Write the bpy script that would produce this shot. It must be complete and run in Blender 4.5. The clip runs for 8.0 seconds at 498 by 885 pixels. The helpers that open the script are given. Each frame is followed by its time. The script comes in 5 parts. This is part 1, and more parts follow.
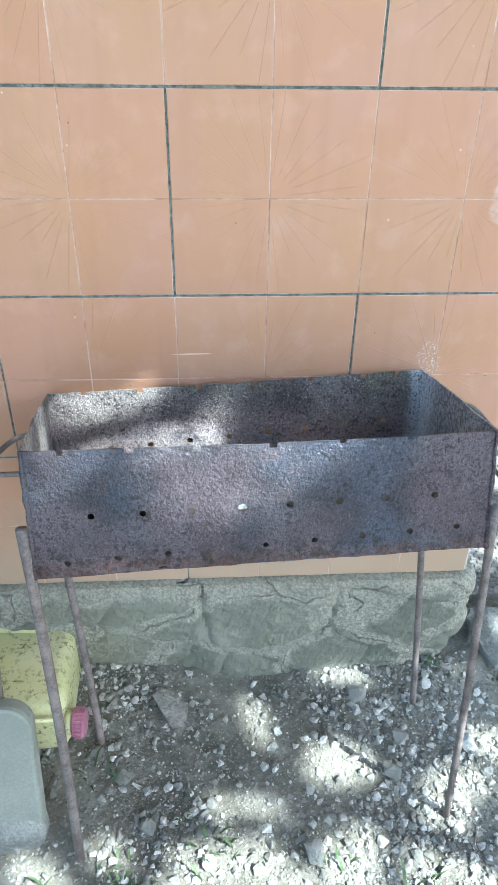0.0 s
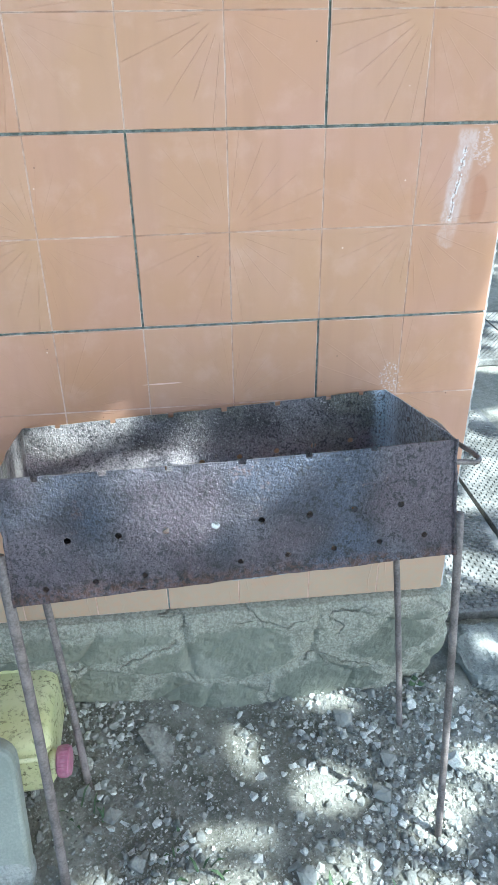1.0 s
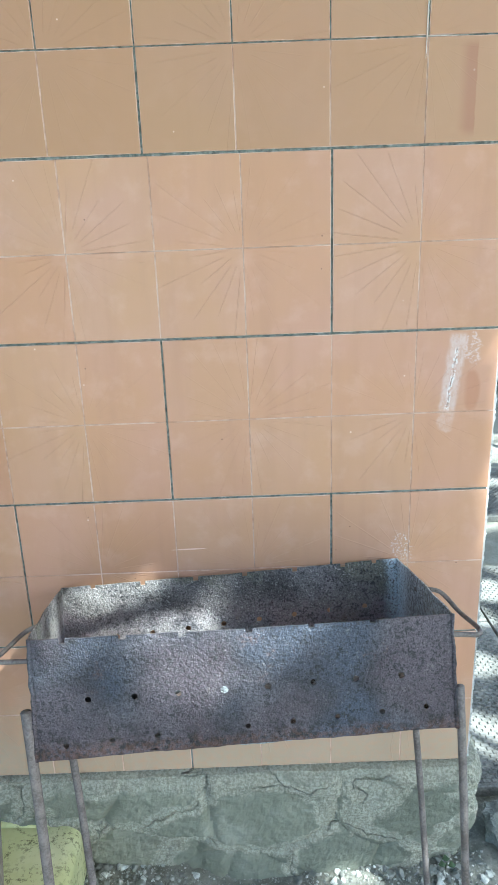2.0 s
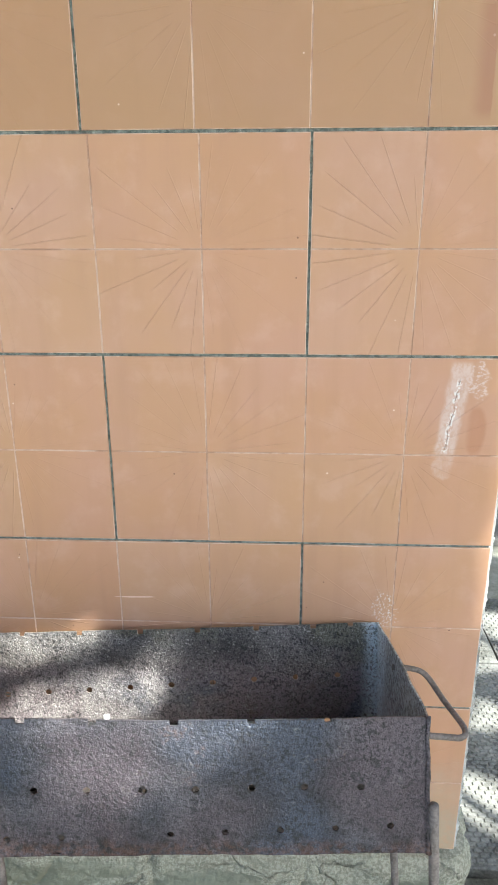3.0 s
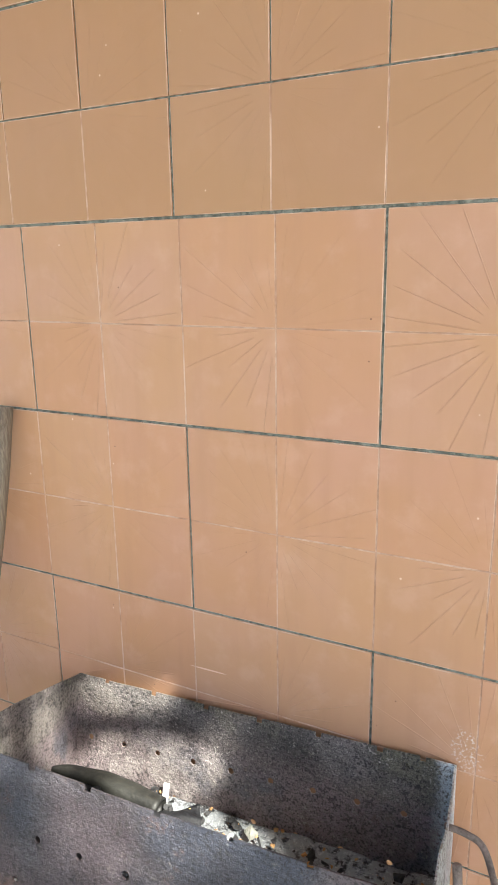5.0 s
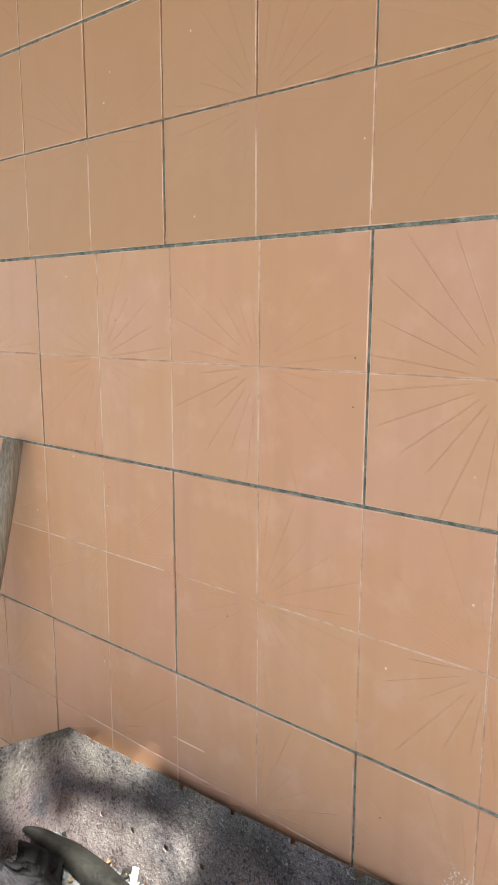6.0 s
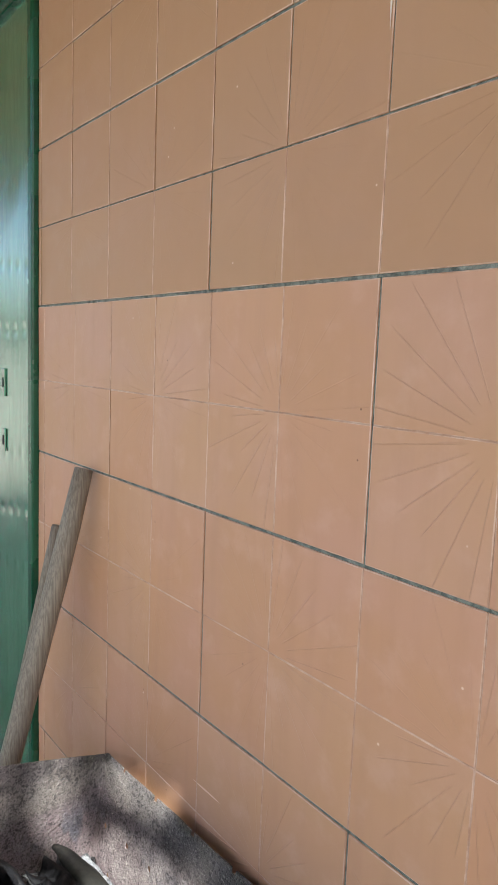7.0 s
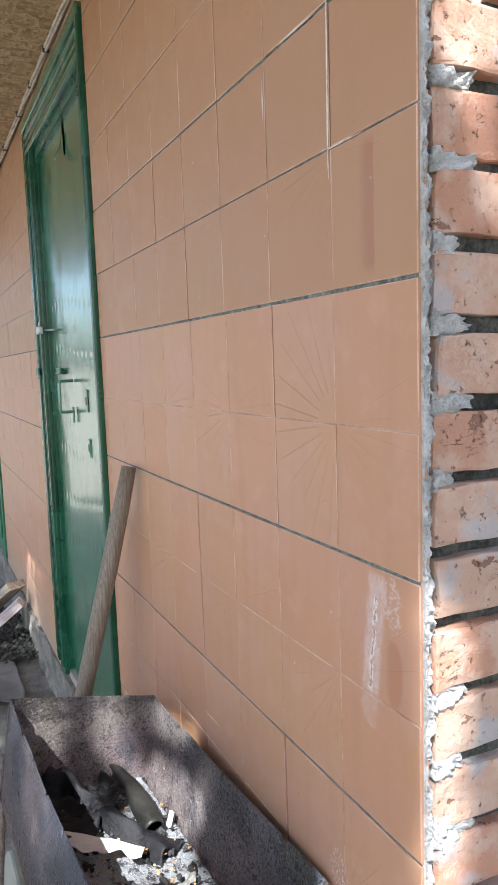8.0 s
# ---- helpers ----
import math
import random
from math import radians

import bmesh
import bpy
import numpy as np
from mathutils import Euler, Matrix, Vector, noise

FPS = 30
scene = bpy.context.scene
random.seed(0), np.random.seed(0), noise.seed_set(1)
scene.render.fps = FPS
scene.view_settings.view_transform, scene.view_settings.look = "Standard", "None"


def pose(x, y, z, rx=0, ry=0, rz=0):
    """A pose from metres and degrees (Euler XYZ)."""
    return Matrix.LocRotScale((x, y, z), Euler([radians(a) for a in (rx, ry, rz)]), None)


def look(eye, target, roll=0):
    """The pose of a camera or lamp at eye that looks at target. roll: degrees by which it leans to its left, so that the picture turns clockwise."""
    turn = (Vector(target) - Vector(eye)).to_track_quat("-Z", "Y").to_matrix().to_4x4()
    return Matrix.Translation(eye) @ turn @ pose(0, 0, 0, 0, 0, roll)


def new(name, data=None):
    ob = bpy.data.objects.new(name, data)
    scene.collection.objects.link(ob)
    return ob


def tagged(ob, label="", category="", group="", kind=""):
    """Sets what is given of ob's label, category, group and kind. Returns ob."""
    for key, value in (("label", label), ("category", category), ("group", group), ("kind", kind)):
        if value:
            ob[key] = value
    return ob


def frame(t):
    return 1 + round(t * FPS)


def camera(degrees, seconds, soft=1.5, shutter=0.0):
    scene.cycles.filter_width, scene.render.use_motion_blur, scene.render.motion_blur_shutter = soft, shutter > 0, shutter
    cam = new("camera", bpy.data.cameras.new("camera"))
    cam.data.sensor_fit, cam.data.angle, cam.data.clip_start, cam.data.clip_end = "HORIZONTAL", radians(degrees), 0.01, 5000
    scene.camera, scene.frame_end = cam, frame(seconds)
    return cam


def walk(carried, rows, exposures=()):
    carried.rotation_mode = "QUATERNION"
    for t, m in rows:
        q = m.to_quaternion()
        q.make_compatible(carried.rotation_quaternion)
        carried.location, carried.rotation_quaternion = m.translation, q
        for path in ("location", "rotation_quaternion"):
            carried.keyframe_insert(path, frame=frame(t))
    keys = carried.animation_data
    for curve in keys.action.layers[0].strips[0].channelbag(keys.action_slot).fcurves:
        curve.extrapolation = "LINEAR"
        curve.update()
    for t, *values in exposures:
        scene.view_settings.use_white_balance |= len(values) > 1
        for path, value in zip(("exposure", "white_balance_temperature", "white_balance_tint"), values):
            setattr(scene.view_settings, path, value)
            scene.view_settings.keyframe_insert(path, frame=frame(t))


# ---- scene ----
cam = camera(39.6, 8.0, soft=1.1)
PATH = [
    (0, (-0.544, -1.072, 1.349), (-0.438, 0.592, 0.245), 0.9),
    (0.3, (-0.516, -1.074, 1.346), (-0.319, 0.587, 0.249), 1.4),
    (0.5, (-0.496, -1.093, 1.329), (-0.295, 0.59, 0.268), 0.8),
    (0.7, (-0.502, -1.103, 1.325), (-0.298, 0.585, 0.272), -0.1),
    (1, (-0.53, -1.122, 1.334), (-0.366, 0.608, 0.343), -0.9),
    (1.2, (-0.531, -1.139, 1.365), (-0.408, 0.633, 0.447), -1.0),
    (1.5, (-0.503, -1.185, 1.416), (-0.462, 0.665, 0.656), -0.9),
    (2, (-0.454, -1.212, 1.431), (-0.451, 0.689, 0.809), -2.1),
    (2.2, (-0.385, -1.194, 1.453), (-0.436, 0.705, 0.829), -2.7),
    (3.3, (-0.329, -0.937, 1.428), (-0.414, 0.95, 0.769), 0.4),
    (3.5, (-0.321, -0.921, 1.421), (-0.39, 0.976, 0.793), 0.4),
    (4, (-0.256, -0.911, 1.433), (-0.608, 0.991, 0.924), -0.7),
    (4.2, (-0.2, -0.891, 1.446), (-0.728, 0.968, 0.93), -1.0),
    (5.3, (-0.01, -0.838, 1.463), (-0.977, 0.849, 0.994), -0.8),
    (5.5, (0.014, -0.803, 1.443), (-1.011, 0.859, 1.009), -0.7),
    (6, (0.07, -0.664, 1.437), (-1.165, 0.869, 1.085), 0.2),
    (6.5, (0.09, -0.575, 1.436), (-1.269, 0.852, 1.094), 1.6),
    (6.8, (0.134, -0.553, 1.44), (-1.312, 0.802, 1.172), 1.9),
    (7, (0.185, -0.533, 1.446), (-1.386, 0.679, 1.198), 2.2),
    (7.3, (0.311, -0.498, 1.458), (-1.391, 0.501, 1.136), 1.7),
    (7.5, (0.392, -0.478, 1.461), (-1.36, 0.424, 1.118), 0.7),
    (7.7, (0.466, -0.466, 1.452), (-1.34, 0.357, 1.21), -0.6),
    (8, (0.525, -0.436, 1.454), (-1.267, 0.424, 1.226), -2.0),
]
EXPOSE = [
    (0.0, 2.40, 5300, 0), (0.6, 2.24, 5200, -1), (1.2, 2.28, 5100, -3), (2.0, 2.24, 5250, -5), (3.5, 2.15, 6250, 5), (4.0, 2.18, 6400, 6), (5.5, 2.15, 6400, 6), (6.5, 1.88, 6300, 7), (7.0, 1.76, 6050, 8), (7.5, 2.02, 5700, 10), (8.0, 1.77, 5850, 12),
]
walk(cam, [(t, look(eye, target, roll)) for t, eye, target, roll in PATH], EXPOSE)

# ---- light: sun through a tree crown from the right along the wall, open sky in front ----
SUN = Vector((0.53, -0.40, 0.747)).normalized()
world = bpy.data.worlds.new("sky")
scene.world = world
world.use_nodes = True
wn = world.node_tree
sky = wn.nodes.new("ShaderNodeTexSky")
sky.sky_type = "NISHITA"
sky.sun_disc = False
sky.sun_elevation = math.asin(SUN.z)
sky.sun_rotation = math.atan2(SUN.x, SUN.y)
sky.air_density, sky.dust_density, sky.ozone_density = 1.0, 3.0, 0.6
wn.links.new(sky.outputs[0], wn.nodes["Background"].inputs[0])
wn.nodes["Background"].inputs[1].default_value = 0.10
sun = new("sun", bpy.data.lights.new("sun", "SUN"))
sun.data.energy = 3.8
sun.data.angle = radians(0.45)
sun.data.color = (1.0, 0.95, 0.86)
sun.matrix_world = look(SUN * 20, (0, 0, 0))


# ---- materials ----
class Nodes:
    """Short-hand for building a node material."""

    def __init__(self, name):
        self.mat = bpy.data.materials.new(name)
        self.mat.use_nodes = True
        self.tree = self.mat.node_tree
        self.bsdf = self.tree.nodes["Principled BSDF"]

    def add(self, kind, props=None, **inputs):
        node = self.tree.nodes.new(kind)
        props = props or {}
        if "operation" in props:
            node.operation = props["operation"]
        if props.get("use_clamp"):
            node.use_clamp = True
        if "feature" in props:
            node.feature = props["feature"]
        if "interpolation_type" in props:
            node.interpolation_type = props["interpolation_type"]
        if "data_type" in props:
            node.data_type = props["data_type"]
        if "blend_type" in props:
            node.blend_type = props["blend_type"]
        if "noise_dimensions" in props:
            node.noise_dimensions = props["noise_dimensions"]
        for key, value in inputs.items():
            self.put(node, int(key[1:]) if key[0] == "i" and key[1:].isdigit() else key, value)
        return node

    def put(self, node, key, value):
        if isinstance(value, bpy.types.NodeSocket):
            self.tree.links.new(value, node.inputs[key])
        else:
            node.inputs[key].default_value = value

    def pos(self):
        return self.add("ShaderNodeNewGeometry").outputs["Position"]

    def obj(self):
        return self.add("ShaderNodeTexCoord").outputs["Object"]

    def rand(self):
        return self.add("ShaderNodeObjectInfo").outputs["Random"]

    def island(self):
        return self.add("ShaderNodeNewGeometry").outputs["Random Per Island"]

    def math(self, op, a, b=0.0, c=0.0, clamp=False):
        return self.add("ShaderNodeMath", {"operation": op, "use_clamp": clamp}, i0=a, i1=b, i2=c).outputs[0]

    def noise(self, vec, scale, detail=4.0, rough=0.55, distort=0.0):
        return self.add("ShaderNodeTexNoise", None, Vector=vec, Scale=scale, Detail=detail, Roughness=rough, Distortion=distort).outputs[0]

    def voronoi(self, vec, scale, feature="F1"):
        return self.add("ShaderNodeTexVoronoi", {"feature": feature}, Vector=vec, Scale=scale)

    def step(self, v, lo, hi, a=0.0, b=1.0):
        n = self.add("ShaderNodeMapRange", {"interpolation_type": "SMOOTHSTEP"})
        for k, x in enumerate((v, lo, hi, a, b)):
            self.put(n, k, x)
        return n.outputs[0]

    def stretch(self, vec, sx, sy, sz):
        return self.add("ShaderNodeMapping", None, Vector=vec, Scale=(sx, sy, sz)).outputs[0]

    def split(self, vec):
        return self.add("ShaderNodeSeparateXYZ", None, i0=vec).outputs

    def mix(self, f, a, b, blend="MIX"):
        n = self.add("ShaderNodeMix", {"data_type": "RGBA", "blend_type": blend})
        self.put(n, 0, f)
        for k, x in ((6, a), (7, b)):
            self.put(n, k, (*x, 1) if isinstance(x, tuple) else x)
        return n.outputs[2]

    def hsv(self, col, h, s, v):
        return self.add("ShaderNodeHueSaturation", None, Hue=h, Saturation=s, Value=v, Color=col).outputs[0]

    def bump(self, height, strength, distance, normal=None):
        n = self.add("ShaderNodeBump", None, Height=height, Strength=strength, Distance=distance)
        if normal is not None:
            self.put(n, "Normal", normal)
        return n.outputs[0]

    def done(self, color=None, rough=0.6, metal=0.0, normal=None, spec=0.5):
        b = self.bsdf
        if color is not None:
            self.put(b, "Base Color", (*color, 1) if isinstance(color, tuple) else color)
        self.put(b, "Roughness", rough)
        self.put(b, "Metallic", metal)
        self.put(b, "Specular IOR Level", spec)
        if normal is not None:
            self.put(b, "Normal", normal)
        return self.mat


def plain(name, a, b, scale=6.0, fine=90.0, rough=(0.5, 0.7), metal=0.0, bump=0.3, deep=0.002, spec=0.5, local=False, vary=0.0):
    """Two colours mixed at two scales, with fine relief."""
    n = Nodes(name)
    p = n.obj() if local else n.pos()
    big, small = n.noise(p, scale, 5.0), n.noise(p, fine, 3.0, 0.65)
    f = n.step(n.math("ADD", n.math("MULTIPLY", big, 0.65), n.math("MULTIPLY", small, 0.35)), 0.36, 0.64)
    col = n.mix(f, a, b)
    if vary:
        col = n.hsv(col, 0.5, 1.0, n.step(n.rand(), 0.0, 1.0, 1.0 - vary, 1.0 + vary))
    r = n.step(big, 0.3, 0.7, rough[0], rough[1])
    return n.done(col, r, metal, n.bump(small, bump, deep), spec)


def blob(n, x, z, cx, cz, rx, rz, lean=0.0, rag=0.5, scale=60.0):
    """A ragged oval stain on the wall, 1 inside and 0 outside."""
    c, s = math.cos(radians(lean)), math.sin(radians(lean))
    dx, dz = n.math("SUBTRACT", x, cx), n.math("SUBTRACT", z, cz)
    u = n.math("DIVIDE", n.math("ADD", n.math("MULTIPLY", dx, c), n.math("MULTIPLY", dz, s)), rx)
    v = n.math("DIVIDE", n.math("SUBTRACT", n.math("MULTIPLY", dz, c), n.math("MULTIPLY", dx, s)), rz)
    r = n.math("SQRT", n.math("ADD", n.math("MULTIPLY", u, u), n.math("MULTIPLY", v, v)))
    r = n.math("ADD", r, n.math("MULTIPLY", n.math("SUBTRACT", n.noise(n.pos(), scale, 4.0), 0.5), rag * 2))
    return n.step(r, 0.75, 1.05, 1.0, 0.0)


def tile_material():
    n = Nodes("terracotta_tile")
    p = n.pos()
    x, _, z = n.split(p)
    rnd = n.rand()
    big = n.noise(p, 5.0, 3.0)
    streak = n.noise(n.stretch(p, 30.0, 1.0, 3.0), 1.0, 4.0)
    mott = n.noise(p, 17.0, 5.0, 0.6)
    fine = n.noise(p, 420.0, 2.0)
    col = n.mix(n.step(big, 0.35, 0.65), (0.536, 0.298, 0.172), (0.550, 0.309, 0.210))
    col = n.mix(n.step(n.noise(p, 2.3, 2.0), 0.40, 0.62, 0.0, 0.5), col, (0.550, 0.304, 0.156))
    col = n.mix(n.step(streak, 0.45, 0.75, 0.0, 0.35), col, (0.465, 0.258, 0.158))
    col = n.mix(n.step(mott, 0.48, 0.72, 0.0, 0.34), col, (0.64, 0.395, 0.290))
    col = n.hsv(col, n.step(rnd, 0.0, 1.0, 0.4982, 0.5018), n.step(rnd, 1.0, 0.0, 0.98, 1.02), n.step(n.math("FRACT", n.math("MULTIPLY", rnd, 7.3)), 0.0, 1.0, 0.98, 1.018))
    # the upper courses are yellower, and painted darker for the dimmer light there
    col = n.mix(n.step(z, 1.529, 1.531, 0.0, 0.66), col, (0.405, 0.228, 0.112))
    # specks and pin holes
    v = n.voronoi(p, 38.0)
    dot = n.math("MULTIPLY", n.step(v.outputs["Distance"], 0.035, 0.065, 1.0, 0.0), n.step(n.split(v.outputs["Color"])[0], 0.91, 0.93))
    col = n.mix(n.math("MULTIPLY", dot, 0.75), col, (0.13, 0.06, 0.035))
    v2 = n.voronoi(p, 21.0)
    chip = n.math("MULTIPLY", n.step(v2.outputs["Distance"], 0.02, 0.045, 1.0, 0.0), n.step(n.split(v2.outputs["Color"])[1], 0.93, 0.95))
    col = n.mix(n.math("MULTIPLY", chip, 0.8), col, (0.80, 0.62, 0.48))
    # plaster smear over a cracked tile, damp marks, lime splash
    wob = n.math("MULTIPLY", n.math("SUBTRACT", n.noise(p, 42.0, 4.0, 0.65), 0.5), 0.016)
    along = n.math("MULTIPLY", n.step(z, 1.070, 1.090), n.step(z, 1.226, 1.214))
    axis = n.math("ADD", n.math("ADD", x, 0.0835), n.math("MULTIPLY", n.math("SUBTRACT", z, 1.14), -0.12))
    band = n.math("MULTIPLY", n.step(n.math("ABSOLUTE", n.math("ADD", axis, n.math("MULTIPLY", wob, 0.6))), 0.010, 0.019, 1.0, 0.0), n.math("MAXIMUM", along, n.math("MULTIPLY", blob(n, x, z, -0.086, 1.062, 0.026, 0.022, 0.0, 0.6, 60.0), 0.45)))
    patchy = n.step(n.noise(n.stretch(p, 1.0, 1.0, 0.7), 75.0, 5.0, 0.75), 0.38, 0.58, 0.35, 0.85)
    wide = n.math("MULTIPLY", blob(n, x, z, -0.050, 1.195, 0.016, 0.032, 6.0, 0.7, 55.0), n.step(n.noise(n.stretch(p, 1.0, 1.0, 1.8), 120.0, 4.0, 0.7), 0.46, 0.58, 0.05, 0.50))
    lime = n.math("MAXIMUM", n.math("MULTIPLY", n.math("MULTIPLY", band, patchy), 0.60), wide)
    damp = n.math("MULTIPLY", blob(n, x, z, -0.047, 1.118, 0.017, 0.042, 0.0, 0.22, 30.0), n.step(x, -0.064, -0.052))
    down = n.math("MULTIPLY", n.step(z, 1.536, 1.556), n.step(z, 1.684, 1.668))
    rim_ = n.math("ADD", x, n.math("MULTIPLY", wob, 0.25))
    damp2 = n.math("MULTIPLY", n.math("MULTIPLY", n.step(rim_, -0.103, -0.080), n.step(rim_, -0.0725, -0.0700, 1.0, 0.0)), down)
    splash = n.math("MULTIPLY", blob(n, x, z, -0.162, 0.808, 0.022, 0.038, 10.0, 0.8, 60.0), n.step(n.noise(p, 260.0, 3.0), 0.50, 0.68, 0.0, 0.75))
    col = n.mix(n.math("MULTIPLY", damp, 0.45), col, (0.40, 0.155, 0.065))
    col = n.mix(n.math("MULTIPLY", damp2, 0.60), col, (0.36, 0.150, 0.085))
    col = n.mix(lime, col, (0.76, 0.67, 0.65))
    col = n.mix(splash, col, (0.80, 0.76, 0.74))
    scr = blob(n, x, z, -0.575, 0.8215, 0.034, 0.0016, 1.0, 0.5, 40.0)
    col = n.mix(n.math("MULTIPLY", scr, 0.8), col, (0.85, 0.62, 0.50))
    split_ = n.math("ABSOLUTE", n.math("ADD", axis, wob))
    span = n.math("MULTIPLY", n.step(z, 1.080, 1.086), n.step(z, 1.200, 1.192))
    flake = n.math("MULTIPLY", n.math("MULTIPLY", n.step(split_, 0.003, 0.0055, 1.0, 0.0), span), n.step(n.noise(p, 130.0, 3.0, 0.7), 0.46, 0.54))
    col = n.mix(n.math("MULTIPLY", flake, 0.8), col, (0.84, 0.80, 0.78))
    crack = n.math("MULTIPLY", n.step(split_, 0.0005, 0.0013, 1.0, 0.0), n.math("MULTIPLY", span, n.step(n.noise(p, 90.0, 3.0), 0.42, 0.52)))
    col = n.mix(n.math("MULTIPLY", crack, 0.6), col, (0.16, 0.09, 0.065))
    # dust washed up from the ground on the lowest courses
    dust = n.math("MULTIPLY", n.step(n.math("ADD", z, n.math("MULTIPLY", n.noise(p, 9.0, 4.0), 0.25)), 0.66, 0.46), n.step(n.noise(p, 80.0, 4.0), 0.3, 0.6, 0.45, 0.75))
    col = n.mix(dust, col, (0.42, 0.345, 0.245))
    # pressed sun rays round every second crossing of the joints
    cx = n.math("SUBTRACT", n.math("FRACT", n.math("DIVIDE", x, 0.3)), 0.5)
    cz = n.math("SUBTRACT", n.math("FRACT", n.math("ADD", n.math("DIVIDE", n.math("SUBTRACT", z, 1.08), 0.3), 0.5)), 0.5)
    ang = n.math("MULTIPLY", n.math("ARCTAN2", cz, cx), 24.0 / (2 * math.pi))
    rad = n.math("SQRT", n.math("ADD", n.math("MULTIPLY", cx, cx), n.math("MULTIPLY", cz, cz)))
    across = n.math("MULTIPLY", n.math("ABSOLUTE", n.math("SUBTRACT", n.math("FRACT", ang), 0.5)), n.math("MULTIPLY", rad, 2 * math.pi / 24.0))
    ridge = n.step(across, 0.0006, 0.0040, 1.0, 0.0)
    which = n.add("ShaderNodeTexWhiteNoise", {"noise_dimensions": "2D"})
    comb = n.add("ShaderNodeCombineXYZ", None, i0=n.math("FLOOR", ang), i1=n.math("MULTIPLY", rnd, 91.0))
    n.put(which, "Vector", comb.outputs[0])
    w = which.outputs[0]
    long = n.math("ADD", 0.30, n.math("MULTIPLY", w, 0.32))
    near = n.math("ADD", 0.07, n.math("MULTIPLY", w, 0.05))
    ridge = n.math("MULTIPLY", ridge, n.step(n.math("SUBTRACT", rad, long), -0.06, 0.0, 1.0, 0.0))
    ridge = n.math("MULTIPLY", ridge, n.step(n.math("SUBTRACT", rad, near), 0.0, 0.03))
    ridge = n.math("MULTIPLY", ridge, n.step(n.math("FRACT", n.math("MULTIPLY", rnd, 13.7)), 0.10, 0.90, 0.32, 0.85))
    ridge = n.math("MULTIPLY", ridge, n.step(z, 1.525, 1.535, 1.0, 0.45))
    h = n.math("ADD", n.math("MULTIPLY", ridge, 1.0), n.math("MULTIPLY", n.noise(p, 14.0, 3.0), 0.35))
    h = n.math("SUBTRACT", h, n.math("MULTIPLY", crack, 0.8))
    nor = n.bump(fine, 0.05, 0.0004)
    nor = n.bump(h, 0.8, 0.0008, nor)
    rough = n.math("ADD", n.step(mott, 0.3, 0.7, 0.42, 0.55), n.math("MULTIPLY", lime, 0.3))
    return n.done(col, rough, 0.0, nor, 0.45)


